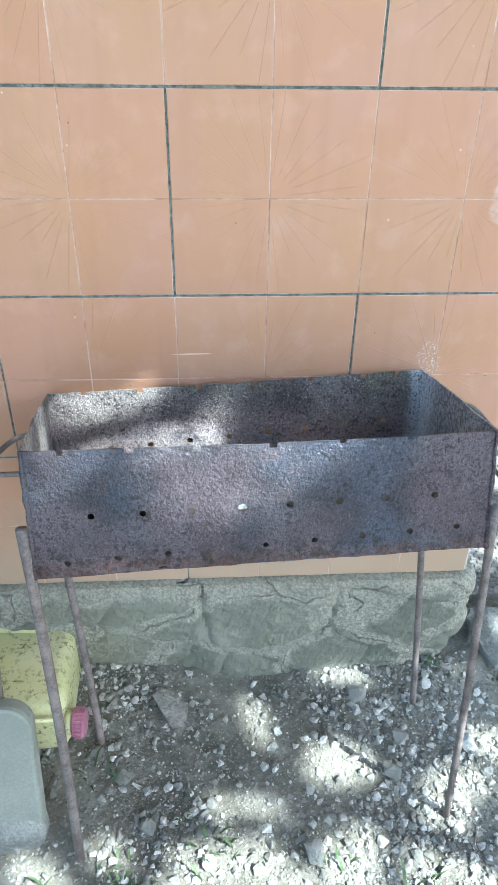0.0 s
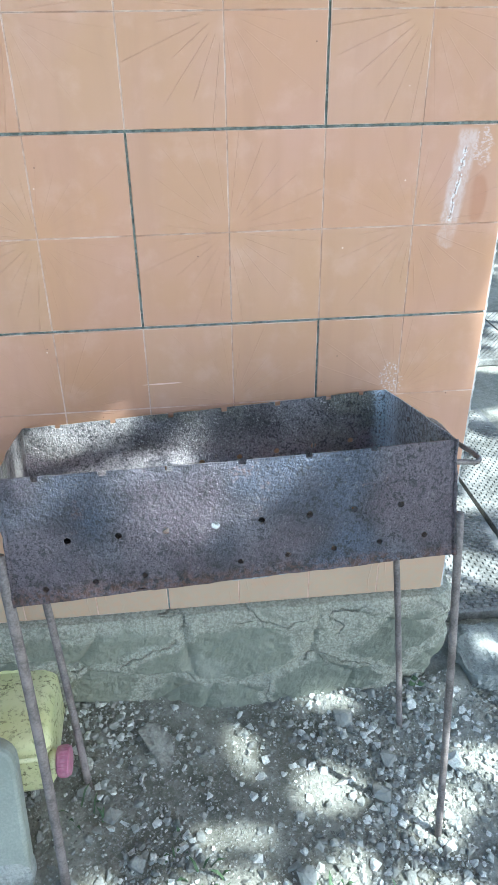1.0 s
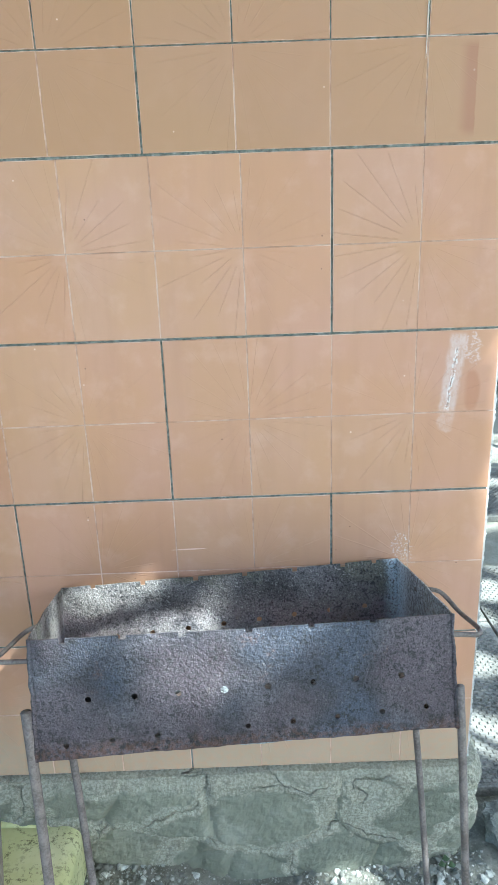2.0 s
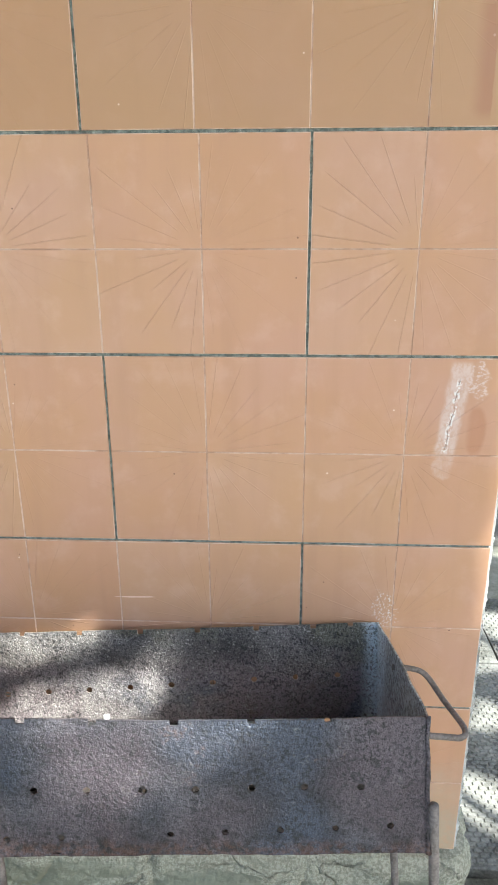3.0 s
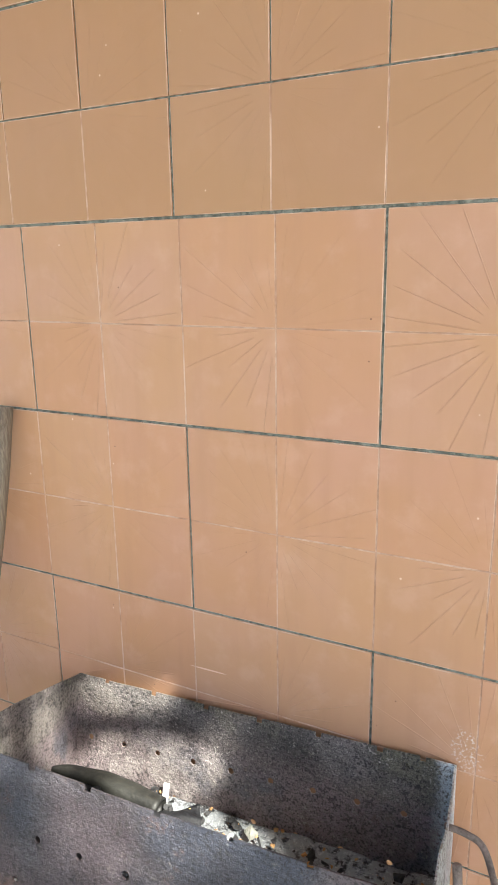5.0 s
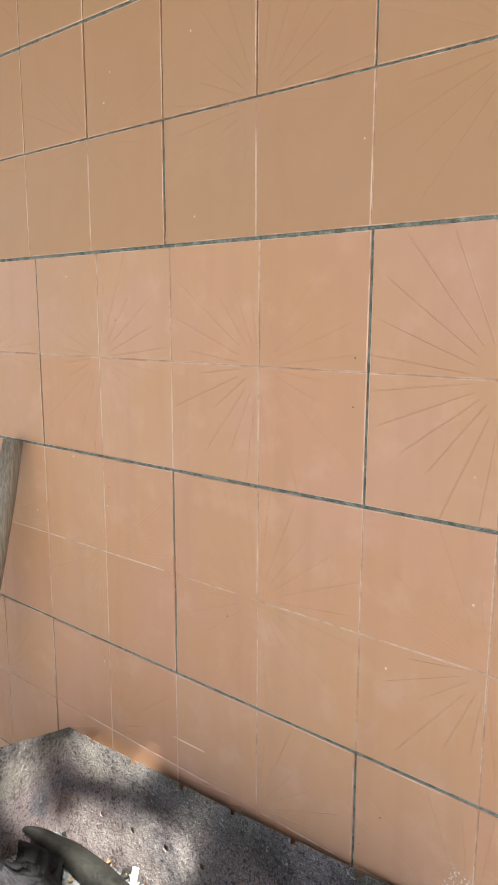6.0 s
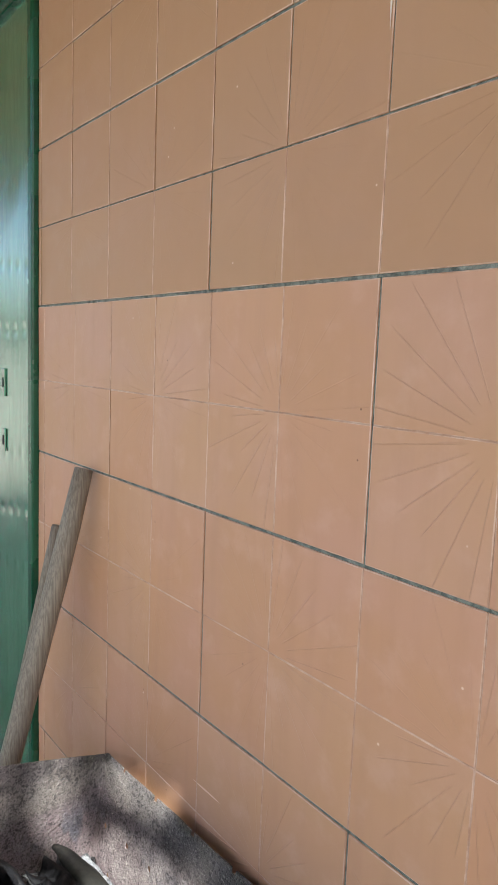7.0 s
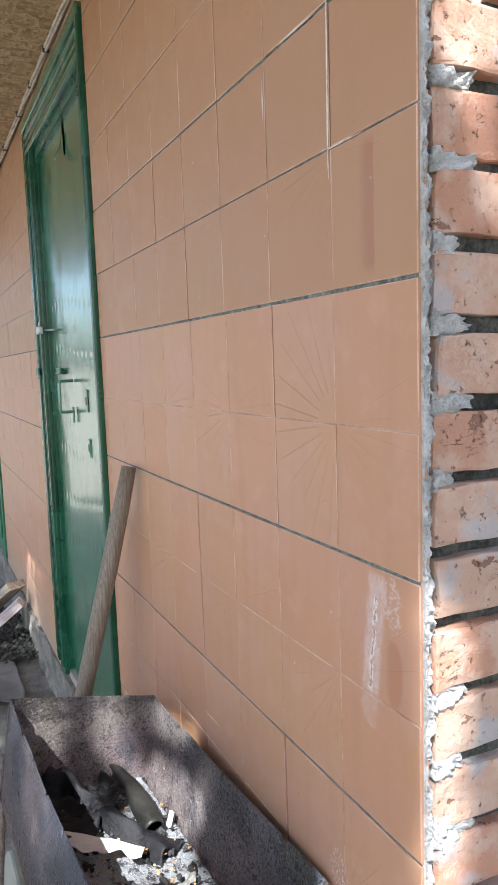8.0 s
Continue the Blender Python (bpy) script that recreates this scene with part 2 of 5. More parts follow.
def steel_material():
    """Heat-stained sheet steel, scaled and pitted, with ash in its corners and painted sun patches."""
    n = Nodes("burnt_sheet_steel")
    p = n.pos()
    x, y, z = n.split(p)
    big = n.noise(p, 6.0, 5.0, 0.6, 0.4)
    mid = n.noise(p, 30.0, 5.0, 0.65)
    hue = n.noise(p, 4.3, 2.0)
    hue2 = n.noise(n.stretch(p, 1.0, 3.0, 1.3), 6.1, 3.0)
    front = n.math("ADD", n.math("MULTIPLY", n.math("ADD", x, 0.47), 0.051), n.math("MULTIPLY", n.math("SUBTRACT", z, 0.84), 0.18))
    inside = n.step(n.math("SUBTRACT", n.math("ADD", y, 0.3015), front), 0.004, 0.008)
    # outside: violet, blue and brown tempering colours
    col = n.mix(n.step(big, 0.36, 0.64), (0.060, 0.055, 0.066), (0.165, 0.152, 0.172))
    col = n.mix(n.step(hue, 0.46, 0.58, 0.0, 0.75), col, (0.085, 0.098, 0.135))
    col = n.mix(n.step(hue, 0.50, 0.38, 0.0, 0.55), col, (0.135, 0.100, 0.112))
    # inside: sooty olive brown above, lilac and blue where the fire was
    core = n.mix(n.step(big, 0.38, 0.62), (0.085, 0.077, 0.074), (0.235, 0.210, 0.205))
    core = n.mix(n.step(hue2, 0.52, 0.64, 0.0, 0.6), core, (0.165, 0.158, 0.105))
    core = n.mix(n.math("MULTIPLY", n.step(n.math("ADD", z, n.math("MULTIPLY", mid, 0.05)), 0.775, 0.700), n.step(hue, 0.42, 0.55, 0.40, 0.90)), core, (0.345, 0.270, 0.282))
    core = n.mix(n.math("MULTIPLY", n.step(z, 0.72, 0.66), n.step(hue2, 0.46, 0.36, 0.0, 0.7)), core, (0.120, 0.140, 0.180))
    # sunlight on the back and end plates, put into the colour as pale patches
    sun_patch = n.math("MAXIMUM", blob(n, x, z, -0.66, 0.650, 0.17, 0.060, 8.0, 0.35, 14.0), n.math("MULTIPLY", n.step(x, -0.775, -0.788), n.step(n.noise(n.stretch(p, 1.0, 9.0, 2.0), 3.0, 3.0), 0.45, 0.60, 0.05, 0.60)))
    core = n.mix(n.math("MULTIPLY", sun_patch, n.step(mid, 0.36, 0.60, 0.20, 0.80)), core, (0.480, 0.420, 0.410))
    sun_patch_top = blob(n, x, z, -0.735, 0.748, 0.12, 0.045, 8.0, 0.45, 18.0)
    core = n.mix(n.math("MULTIPLY", sun_patch_top, n.step(mid, 0.34, 0.60, 0.35, 0.85)), core, (0.400, 0.358, 0.325))
    col = n.mix(inside, col, core)
    # mill scale: dark pits and pale grains of two sizes
    pit = n.math("MULTIPLY", n.step(n.noise(p, 170.0, 3.0, 0.6), 0.48, 0.41), n.step(mid, 0.62, 0.40, 0.25, 1.0))
    pit = n.math("MAXIMUM", pit, n.math("MULTIPLY", n.step(n.noise(p, 330.0, 3.0, 0.6), 0.46, 0.37), 0.9))
    col = n.mix(n.math("MULTIPLY", pit, 0.85), col, (0.014, 0.012, 0.013))
    grain = n.math("MAXIMUM", n.step(n.noise(p, 240.0, 2.0, 0.5), 0.59, 0.66), n.step(n.noise(p, 430.0, 2.0, 0.5), 0.60, 0.68))
    pale = n.math("MULTIPLY", grain, n.math("ADD", n.math("MULTIPLY", n.math("MULTIPLY", inside, n.step(mid, 0.40, 0.62, 0.20, 1.0)), 0.50), n.step(mid, 0.50, 0.70, 0.03, 0.20)), 0.0, True)
    col = n.mix(pale, col, (0.50, 0.47, 0.43))
    rust = n.math("MULTIPLY", n.step(n.noise(p, 15.0, 5.0, 0.7), 0.60, 0.70), n.step(n.noise(p, 190.0, 3.0), 0.42, 0.60))
    low = n.math("ADD", z, n.math("MULTIPLY", n.math("SUBTRACT", n.noise(p, 26.0, 4.0), 0.5), 0.045))
    outside = n.math("SUBTRACT", 1.0, inside)
    rim = n.math("MULTIPLY", n.math("MULTIPLY", n.step(low, 0.682, 0.658), outside), n.step(n.noise(p, 120.0, 4.0, 0.7), 0.40, 0.58))
    soot = n.math("MULTIPLY", n.math("MULTIPLY", n.step(low, 0.700, 0.668), outside), n.step(n.noise(p, 70.0, 4.0, 0.7), 0.46, 0.60))
    col = n.mix(n.math("MULTIPLY", soot, 0.75), col, (0.016, 0.013, 0.013))
    rust = n.math("MAXIMUM", n.math("MULTIPLY", rust, 0.45), n.math("MULTIPLY", rim, 0.55))
    col = n.mix(rust, col, (0.130, 0.060, 0.038))
    edge = n.math("ABSOLUTE", n.math("ADD", x, 0.176))
    corner = n.math("MULTIPLY", n.step(n.math("ADD", edge, n.math("MULTIPLY", n.math("SUBTRACT", n.noise(p, 30.0, 4.0), 0.5), 0.03)), 0.004, 0.030, 1.0, 0.0), n.step(y, -0.105, -0.055))
    white = n.math("MULTIPLY", corner, n.step(n.noise(p, 240.0, 3.0, 0.7), 0.36, 0.54))
    side = n.math("MULTIPLY", n.math("MULTIPLY", n.step(x, -0.181, -0.176), inside), n.step(n.noise(p, 150.0, 4.0, 0.7), 0.42, 0.60, 0.12, 0.62))
    white = n.math("MAXIMUM", white, side)
    col = n.mix(white, col, (0.64, 0.69, 0.72))
    rough = n.math("ADD", n.step(mid, 0.3, 0.7, 0.26, 0.46), n.math("MULTIPLY", n.math("ADD", rust, n.math("ADD", white, pit)), 0.35))
    metal = n.math("SUBTRACT", 0.55, n.math("MULTIPLY", n.math("ADD", n.math("ADD", rust, n.math("MULTIPLY", pale, 0.5)), n.math("ADD", white, pit)), 0.6), 0.0, True)
    nor = n.bump(n.noise(p, 400.0, 3.0, 0.7), 0.7, 0.0016)
    nor = n.bump(n.noise(p, 150.0, 4.0, 0.65), 0.8, 0.0044, nor)
    nor = n.bump(n.noise(p, 22.0, 3.0, 0.5), 0.35, 0.0060, nor)
    return n.done(col, rough, metal, nor, 0.5)


def ground_material():
    n = Nodes("grey_soil")
    p = n.pos()
    big, mid, fine = n.noise(p, 2.2, 5.0), n.noise(p, 18.0, 5.0, 0.65), n.noise(p, 110.0, 5.0, 0.75)
    col = n.mix(n.step(big, 0.35, 0.65), (0.160, 0.153, 0.122), (0.275, 0.264, 0.216))
    col = n.mix(n.step(mid, 0.4, 0.7, 0.0, 0.55), col, (0.390, 0.372, 0.320))
    col = n.mix(n.step(fine, 0.52, 0.7, 0.0, 0.7), col, (0.42, 0.40, 0.35))
    col = n.mix(n.step(fine, 0.45, 0.3, 0.0, 0.6), col, (0.085, 0.080, 0.070))
    nor = n.bump(n.math("ADD", fine, n.math("MULTIPLY", mid, 1.5)), 0.8, 0.008)
    return n.done(col, 0.92, 0.0, nor, 0.25)


def stone_material():
    n = Nodes("crushed_limestone")
    p = n.pos()
    r, s = n.island(), n.rand()
    r = n.math("FRACT", n.math("ADD", r, s))
    fine = n.noise(p, 170.0, 4.0, 0.65)
    col = n.mix(r, (0.150, 0.148, 0.130), (0.400, 0.392, 0.350))
    col = n.mix(n.step(n.math("FRACT", n.math("MULTIPLY", r, 17.0)), 0.62, 0.70, 0.0, 0.85), col, (0.66, 0.645, 0.590))
    col = n.mix(n.step(fine, 0.4, 0.7, 0.0, 0.6), col, (0.285, 0.270, 0.230))
    return n.done(col, 0.9, 0.0, n.bump(n.math("ADD", fine, n.noise(p, 60.0, 3.0)), 0.8, 0.005), 0.25)


def grout_material():
    n = Nodes("grout")
    p = n.pos()
    a, b = n.noise(p, 110.0, 4.0, 0.7), n.noise(p, 420.0, 3.0)
    col = n.mix(n.step(a, 0.36, 0.62), (0.125, 0.142, 0.126), (0.270, 0.295, 0.262))
    col = n.mix(n.step(n.noise(p, 60.0, 5.0, 0.75), 0.52, 0.70, 0.0, 0.45), col, (0.54, 0.58, 0.53))
    return n.done(col, 0.9, 0.0, n.bump(n.math("ADD", a, b), 0.8, 0.004), 0.2)


def brick_material():
    n = Nodes("old_brick")
    p = n.pos()
    r = n.rand()
    a, b, c = n.noise(p, 22.0, 5.0, 0.6), n.noise(p, 90.0, 5.0, 0.7), n.noise(p, 9.0, 4.0, 0.6)
    col = n.mix(n.step(r, 0.1, 0.9), (0.50, 0.262, 0.172), (0.555, 0.365, 0.270))
    col = n.mix(n.step(a, 0.44, 0.62, 0.0, 0.55), col, (0.62, 0.48, 0.39))
    col = n.mix(n.step(c, 0.54, 0.64, 0.0, 0.7), col, (0.43, 0.445, 0.46))
    chip = n.step(n.math("ADD", n.noise(n.stretch(p, 1.0, 1.0, 1.6), 20.0, 5.0, 0.6), n.math("MULTIPLY", b, 0.12)), 0.715, 0.73)
    col = n.mix(chip, col, (0.27, 0.150, 0.105))
    crack = n.step(n.math("ABSOLUTE", n.math("SUBTRACT", n.noise(n.stretch(p, 1.0, 0.7, 1.5), 26.0, 6.0, 0.65, 0.6), 0.5)), 0.004, 0.012, 1.0, 0.0)
    crack = n.math("MULTIPLY", crack, n.step(n.noise(p, 15.0, 3.0), 0.60, 0.66))
    col = n.mix(n.math("MULTIPLY", crack, 0.85), col, (0.09, 0.05, 0.035))
    pores = n.step(b, 0.40, 0.31)
    col = n.mix(n.math("MULTIPLY", pores, 0.8), col, (0.12, 0.06, 0.04))
    h = n.math("ADD", n.math("MULTIPLY", a, 0.8), n.math("MULTIPLY", b, 0.7))
    h = n.math("SUBTRACT", h, n.math("ADD", n.math("MULTIPLY", chip, 0.7), n.math("ADD", crack, n.math("MULTIPLY", pores, 0.6))))
    return n.done(col, 0.86, 0.0, n.bump(h, 0.8, 0.006), 0.28)


def plinth_material():
    n = Nodes("rubble_and_cement")
    p = n.pos()
    a, b, c = n.noise(p, 5.0, 5.0, 0.6), n.noise(p, 38.0, 6.0, 0.7), n.noise(p, 170.0, 4.0, 0.7)
    warp = n.add("ShaderNodeVectorMath", {"operation": "ADD"}, i0=n.stretch(p, 1.0, 1.0, 1.5), i1=n.add("ShaderNodeVectorMath", {"operation": "SCALE"}, i0=n.add("ShaderNodeTexNoise", None, Vector=p, Scale=8.0, Detail=5.0).outputs["Color"], Scale=0.14).outputs[0]).outputs[0]
    cell = n.voronoi(warp, 3.3)
    edge = n.add("ShaderNodeTexVoronoi", {"feature": "DISTANCE_TO_EDGE"}, Vector=warp, Scale=3.3).outputs[0]
    face = n.step(n.math("ADD", edge, n.math("MULTIPLY", n.math("SUBTRACT", b, 0.5), 0.16)), 0.045, 0.085)
    face = n.math("MULTIPLY", face, n.step(n.math("ADD", n.split(p)[2], n.math("MULTIPLY", n.math("SUBTRACT", n.noise(p, 11.0, 4.0), 0.5), 0.14)), 0.268, 0.240))
    stone = n.mix(n.split(cell.outputs["Color"])[0], (0.175, 0.180, 0.138), (0.300, 0.295, 0.225))
    stone = n.mix(n.step(b, 0.55, 0.8, 0.0, 0.35), stone, (0.42, 0.41, 0.35))
    cement = n.mix(n.step(c, 0.38, 0.62), (0.300, 0.285, 0.220), (0.480, 0.460, 0.365))
    cement = n.mix(n.step(b, 0.40, 0.30, 0.0, 0.6), cement, (0.150, 0.150, 0.122))
    col = n.mix(face, cement, stone)
    col = n.mix(n.step(a, 0.55, 0.68, 0.0, 0.40), col, (0.44, 0.425, 0.345))
    crack = n.math("MULTIPLY", n.step(edge, 0.0, 0.012, 1.0, 0.0), n.step(n.noise(p, 9.0, 3.0), 0.50, 0.58))
    col = n.mix(n.math("MULTIPLY", crack, 0.22), col, (0.075, 0.075, 0.062))
    h = n.math("ADD", n.math("MULTIPLY", c, n.math("SUBTRACT", 1.3, face)), n.math("MULTIPLY", b, 1.6))
    h = n.math("SUBTRACT", h, n.math("MULTIPLY", crack, 2.5))
    return n.done(col, 0.9, 0.0, n.bump(h, 0.8, 0.008), 0.25)


def osb_material():
    n = Nodes("strand_board")
    p = n.pos()
    bend = n.add("ShaderNodeVectorMath", {"operation": "SCALE"}, i0=n.add("ShaderNodeTexNoise", None, Vector=p, Scale=16.0, Detail=1.0).outputs["Color"], Scale=0.6).outputs[0]
    shades = []
    for sx, sy in ((24.0, 105.0), (105.0, 24.0), (70.0, 70.0)):
        q = n.add("ShaderNodeVectorMath", {"operation": "ADD"}, i0=n.stretch(p, sx, sy, 1.0), i1=bend).outputs[0]
        shades.append(n.split(n.voronoi(q, 1.0).outputs["Color"])[0])
    r = n.add("ShaderNodeMix", None, i0=n.step(n.noise(p, 26.0, 3.0), 0.46, 0.50), i2=shades[0], i3=shades[1]).outputs[0]
    r = n.add("ShaderNodeMix", None, i0=n.step(n.noise(p, 33.0, 2.0), 0.56, 0.60), i2=r, i3=shades[2]).outputs[0]
    col = n.mix(r, (0.30, 0.185, 0.090), (0.60, 0.43, 0.25))
    col = n.mix(n.step(n.noise(p, 85.0, 4.0), 0.60, 0.70, 0.0, 0.7), col, (0.13, 0.07, 0.035))
    return n.done(col, 0.7, 0.0, n.bump(n.math("ADD", r, n.noise(p, 90.0, 3.0)), 0.3, 0.002), 0.35)


def paint_material():
    """Thick green gloss paint, brushed, with runs and dust."""
    n = Nodes("green_gloss_paint")
    p = n.pos()
    a = n.noise(p, 3.0, 4.0)
    runs = n.noise(n.stretch(p, 55.0, 55.0, 5.0), 1.0, 4.0)
    wave = n.noise(p, 11.0, 3.0)
    col = n.mix(n.step(a, 0.35, 0.65), (0.016, 0.140, 0.070), (0.028, 0.205, 0.105))
    col = n.mix(n.step(n.noise(p, 40.0, 5.0, 0.7), 0.66, 0.74, 0.0, 0.5), col, (0.16, 0.30, 0.20))
    nor = n.bump(runs, 0.6, 0.0040)
    nor = n.bump(wave, 0.35, 0.008, nor)
    n.put(n.bsdf, "Coat Weight", 1.0)
    n.put(n.bsdf, "Coat Roughness", 0.20)
    n.put(n.bsdf, "Coat IOR", 2.1)
    return n.done(col, n.step(runs, 0.3, 0.7, 0.14, 0.26), 0.0, nor, 0.6)


def wood_material(name, a, b, axis=(5.0, 60.0, 60.0), rough=(0.5, 0.7)):
    n = Nodes(name)
    p = n.obj()
    g = n.noise(n.stretch(p, *axis), 1.0, 5.0, 0.6, 0.15)
    s = n.noise(p, 9.0, 4.0)
    col = n.mix(n.step(g, 0.35, 0.65), a, b)
    col = n.mix(n.step(s, 0.55, 0.75, 0.0, 0.4), col, (a[0] * 0.5, a[1] * 0.5, a[2] * 0.5))
    return n.done(col, n.step(s, 0.3, 0.7, rough[0], rough[1]), 0.0, n.bump(g, 0.35, 0.0015), 0.4)


def can_material():
    n = Nodes("dirty_yellow_plastic")
    p = n.pos()
    a, b = n.noise(p, 8.0, 4.0), n.noise(p, 75.0, 5.0, 0.75)
    col = n.mix(n.step(a, 0.3, 0.7), (0.56, 0.56, 0.24), (0.70, 0.68, 0.40))
    dirt = n.math("MULTIPLY", n.step(b, 0.51, 0.63), n.step(n.noise(p, 13.0, 3.0), 0.36, 0.60, 0.10, 1.0))
    col = n.mix(n.math("MULTIPLY", dirt, 0.85), col, (0.10, 0.085, 0.04))
    return n.done(col, n.math("ADD", 0.42, n.math("MULTIPLY", dirt, 0.4)), 0.0, n.bump(b, 0.15, 0.001), 0.45)


def ash_material():
    n = Nodes("wood_ash")
    p = n.pos()
    a, b, c = n.noise(p, 60.0, 5.0, 0.7), n.noise(p, 210.0, 4.0, 0.7), n.noise(p, 14.0, 3.0)
    col = n.mix(n.step(a, 0.37, 0.52), (0.060, 0.060, 0.065), (0.36, 0.38, 0.40))
    col = n.mix(n.step(b, 0.54, 0.64, 0.0, 0.85), col, (0.58, 0.60, 0.62))
    col = n.mix(n.math("MULTIPLY", n.step(n.noise(p, 90.0, 2.0), 0.66, 0.70), n.step(c, 0.48, 0.6)), col, (0.55, 0.26, 0.07))
    return n.done(col, 0.95, 0.0, n.bump(n.math("ADD", a, b), 0.9, 0.006), 0.2)


def mortar_material():
    """Coarse cement mortar, pitted."""
    n = Nodes("cement_mortar")
    p = n.pos()
    a, b, c = n.noise(p, 40.0, 4.0), n.noise(p, 150.0, 4.0, 0.7), n.noise(p, 330.0, 3.0, 0.7)
    col = n.mix(n.step(a, 0.35, 0.65), (0.50, 0.50, 0.485), (0.72, 0.715, 0.70))
    col = n.mix(n.step(c, 0.52, 0.68, 0.0, 0.7), col, (0.74, 0.735, 0.72))
    col = n.mix(n.step(b, 0.40, 0.30, 0.0, 0.65), col, (0.20, 0.20, 0.19))
    return n.done(col, 0.93, 0.0, n.bump(n.math("ADD", n.math("MULTIPLY", b, 1.5), c), 0.8, 0.006), 0.2)


def leaf_material():
    n = Nodes("leaf")
    r = n.island()
    col = n.mix(r, (0.035, 0.085, 0.018), (0.085, 0.150, 0.040))
    m = n.done(col, 0.5, 0.0, None, 0.4)
    return m


M_TILE, M_STEEL, M_SOIL, M_STONE = tile_material(), steel_material(), ground_material(), stone_material()
M_GROUT, M_BRICK, M_PLINTH, M_OSB, M_GREEN = grout_material(), brick_material(), plinth_material(), osb_material(), paint_material()
M_CAN, M_ASH, M_LEAF = can_material(), ash_material(), leaf_material()
M_MORTAR = mortar_material()
M_JOINT = plain("dark_mortar", (0.035, 0.036, 0.032), (0.13, 0.13, 0.115), 20.0, 160.0, (0.9, 0.95), 0.0, 0.8, 0.006, 0.2)
M_CORE = plain("wall_masonry", (0.30, 0.27, 0.23), (0.42, 0.38, 0.33), 4.0, 60.0, (0.9, 0.95))
M_ROD = plain("rusty_round_bar", (0.120, 0.096, 0.086), (0.265, 0.222, 0.200), 30.0, 240.0, (0.5, 0.75), 0.2, 0.5, 0.002)
M_PIPE = plain("rusty_painted_pipe", (0.20, 0.062, 0.040), (0.36, 0.22, 0.17), 22.0, 130.0, (0.5, 0.75), 0.1, 0.5, 0.002)
M_PINK = plain("pink_plastic", (0.36, 0.12, 0.19), (0.46, 0.24, 0.29), 20.0, 120.0, (0.4, 0.5), 0.0, 0.15, 0.001)
M_GREYP = plain("pale_grey_plastic", (0.25, 0.26, 0.215), (0.36, 0.365, 0.305), 6.0, 210.0, (0.45, 0.65), 0.0, 0.3, 0.001)
M_CONC = plain("worn_concrete", (0.150, 0.142, 0.122), (0.310, 0.295, 0.255), 9.0, 90.0, (0.88, 0.95), 0.0, 0.9, 0.010, 0.25)
M_TRIM = plain("dark_green_paint", (0.006, 0.055, 0.030), (0.014, 0.100, 0.052), 7.0, 60.0, (0.16, 0.34), 0.0, 0.35, 0.002, 0.45)
M_SATIN = plain("green_satin_paint", (0.018, 0.130, 0.062), (0.030, 0.180, 0.090), 5.0, 70.0, (0.38, 0.55), 0.0, 0.3, 0.002, 0.35)
M_SLAB = plain("concrete_lump", (0.17, 0.172, 0.150), (0.38, 0.375, 0.335), 14.0, 150.0, (0.88, 0.95), 0.0, 0.8, 0.006, 0.25)
M_MAT = plain("dusty_rubber", (0.100, 0.097, 0.086), (0.29, 0.28, 0.255), 9.0, 110.0, (0.75, 0.9), 0.0, 0.5, 0.002, 0.3)
M_FELT = plain("grey_roofing_felt", (0.16, 0.155, 0.14), (0.29, 0.28, 0.255), 7.0, 190.0, (0.85, 0.95), 0.0, 0.5, 0.002, 0.25)
M_CHAR = plain("charred_cloth", (0.008, 0.008, 0.010), (0.026, 0.027, 0.031), 24.0, 200.0, (0.5, 0.75), 0.0, 0.6, 0.003, 0.3)
M_COAL = plain("charcoal", (0.012, 0.012, 0.013), (0.07, 0.07, 0.072), 60.0, 300.0, (0.6, 0.9), 0.0, 0.7, 0.003, 0.3)
M_PAPER = plain("white_paper", (0.72, 0.72, 0.74), (0.86, 0.86, 0.86), 30.0, 200.0, (0.6, 0.7), 0.0, 0.1, 0.001)
M_CABLE = plain("cream_cable", (0.42, 0.36, 0.28), (0.66, 0.60, 0.50), 30.0, 120.0, (0.5, 0.6))
M_CLIP = plain("dark_clip", (0.03, 0.03, 0.03), (0.08, 0.07, 0.06), 50.0, 200.0)
M_BLUE = plain("pale_blue_enamel", (0.27, 0.36, 0.41), (0.38, 0.47, 0.52), 4.0, 60.0, (0.35, 0.5), 0.0, 0.2, 0.001)
M_PALE = plain("pale_trim", (0.55, 0.60, 0.62), (0.70, 0.74, 0.75), 8.0, 80.0, (0.4, 0.5))
M_DARK = plain("dark_rubber_and_shade", (0.015, 0.015, 0.016), (0.045, 0.045, 0.045), 10.0, 100.0, (0.6, 0.8))
M_ZINC = plain("zinc", (0.42, 0.43, 0.44), (0.62, 0.62, 0.62), 60.0, 250.0, (0.35, 0.5), 0.9, 0.2, 0.001)
M_CURT = plain("dark_red_curtain", (0.050, 0.010, 0.016), (0.16, 0.045, 0.055), 40.0, 200.0, (0.8, 0.9))
M_WEED = plain("weed_green", (0.050, 0.085, 0.034), (0.10, 0.145, 0.068), 40.0, 200.0, (0.5, 0.6))
M_BARK = plain("bark", (0.07, 0.055, 0.042), (0.17, 0.14, 0.11), 8.0, 60.0, (0.85, 0.95), 0.0, 0.9, 0.01)
M_PLASTER = plain("painted_strip", (0.48, 0.30, 0.20), (0.58, 0.38, 0.27), 6.0, 90.0, (0.6, 0.75))
M_HANDLE = wood_material("grey_worn_wood", (0.160, 0.132, 0.102), (0.270, 0.228, 0.180), (420.0, 420.0, 12.0))
M_PLANK = wood_material("dusty_plank", (0.30, 0.25, 0.185), (0.50, 0.44, 0.36), (6.0, 60.0, 60.0))
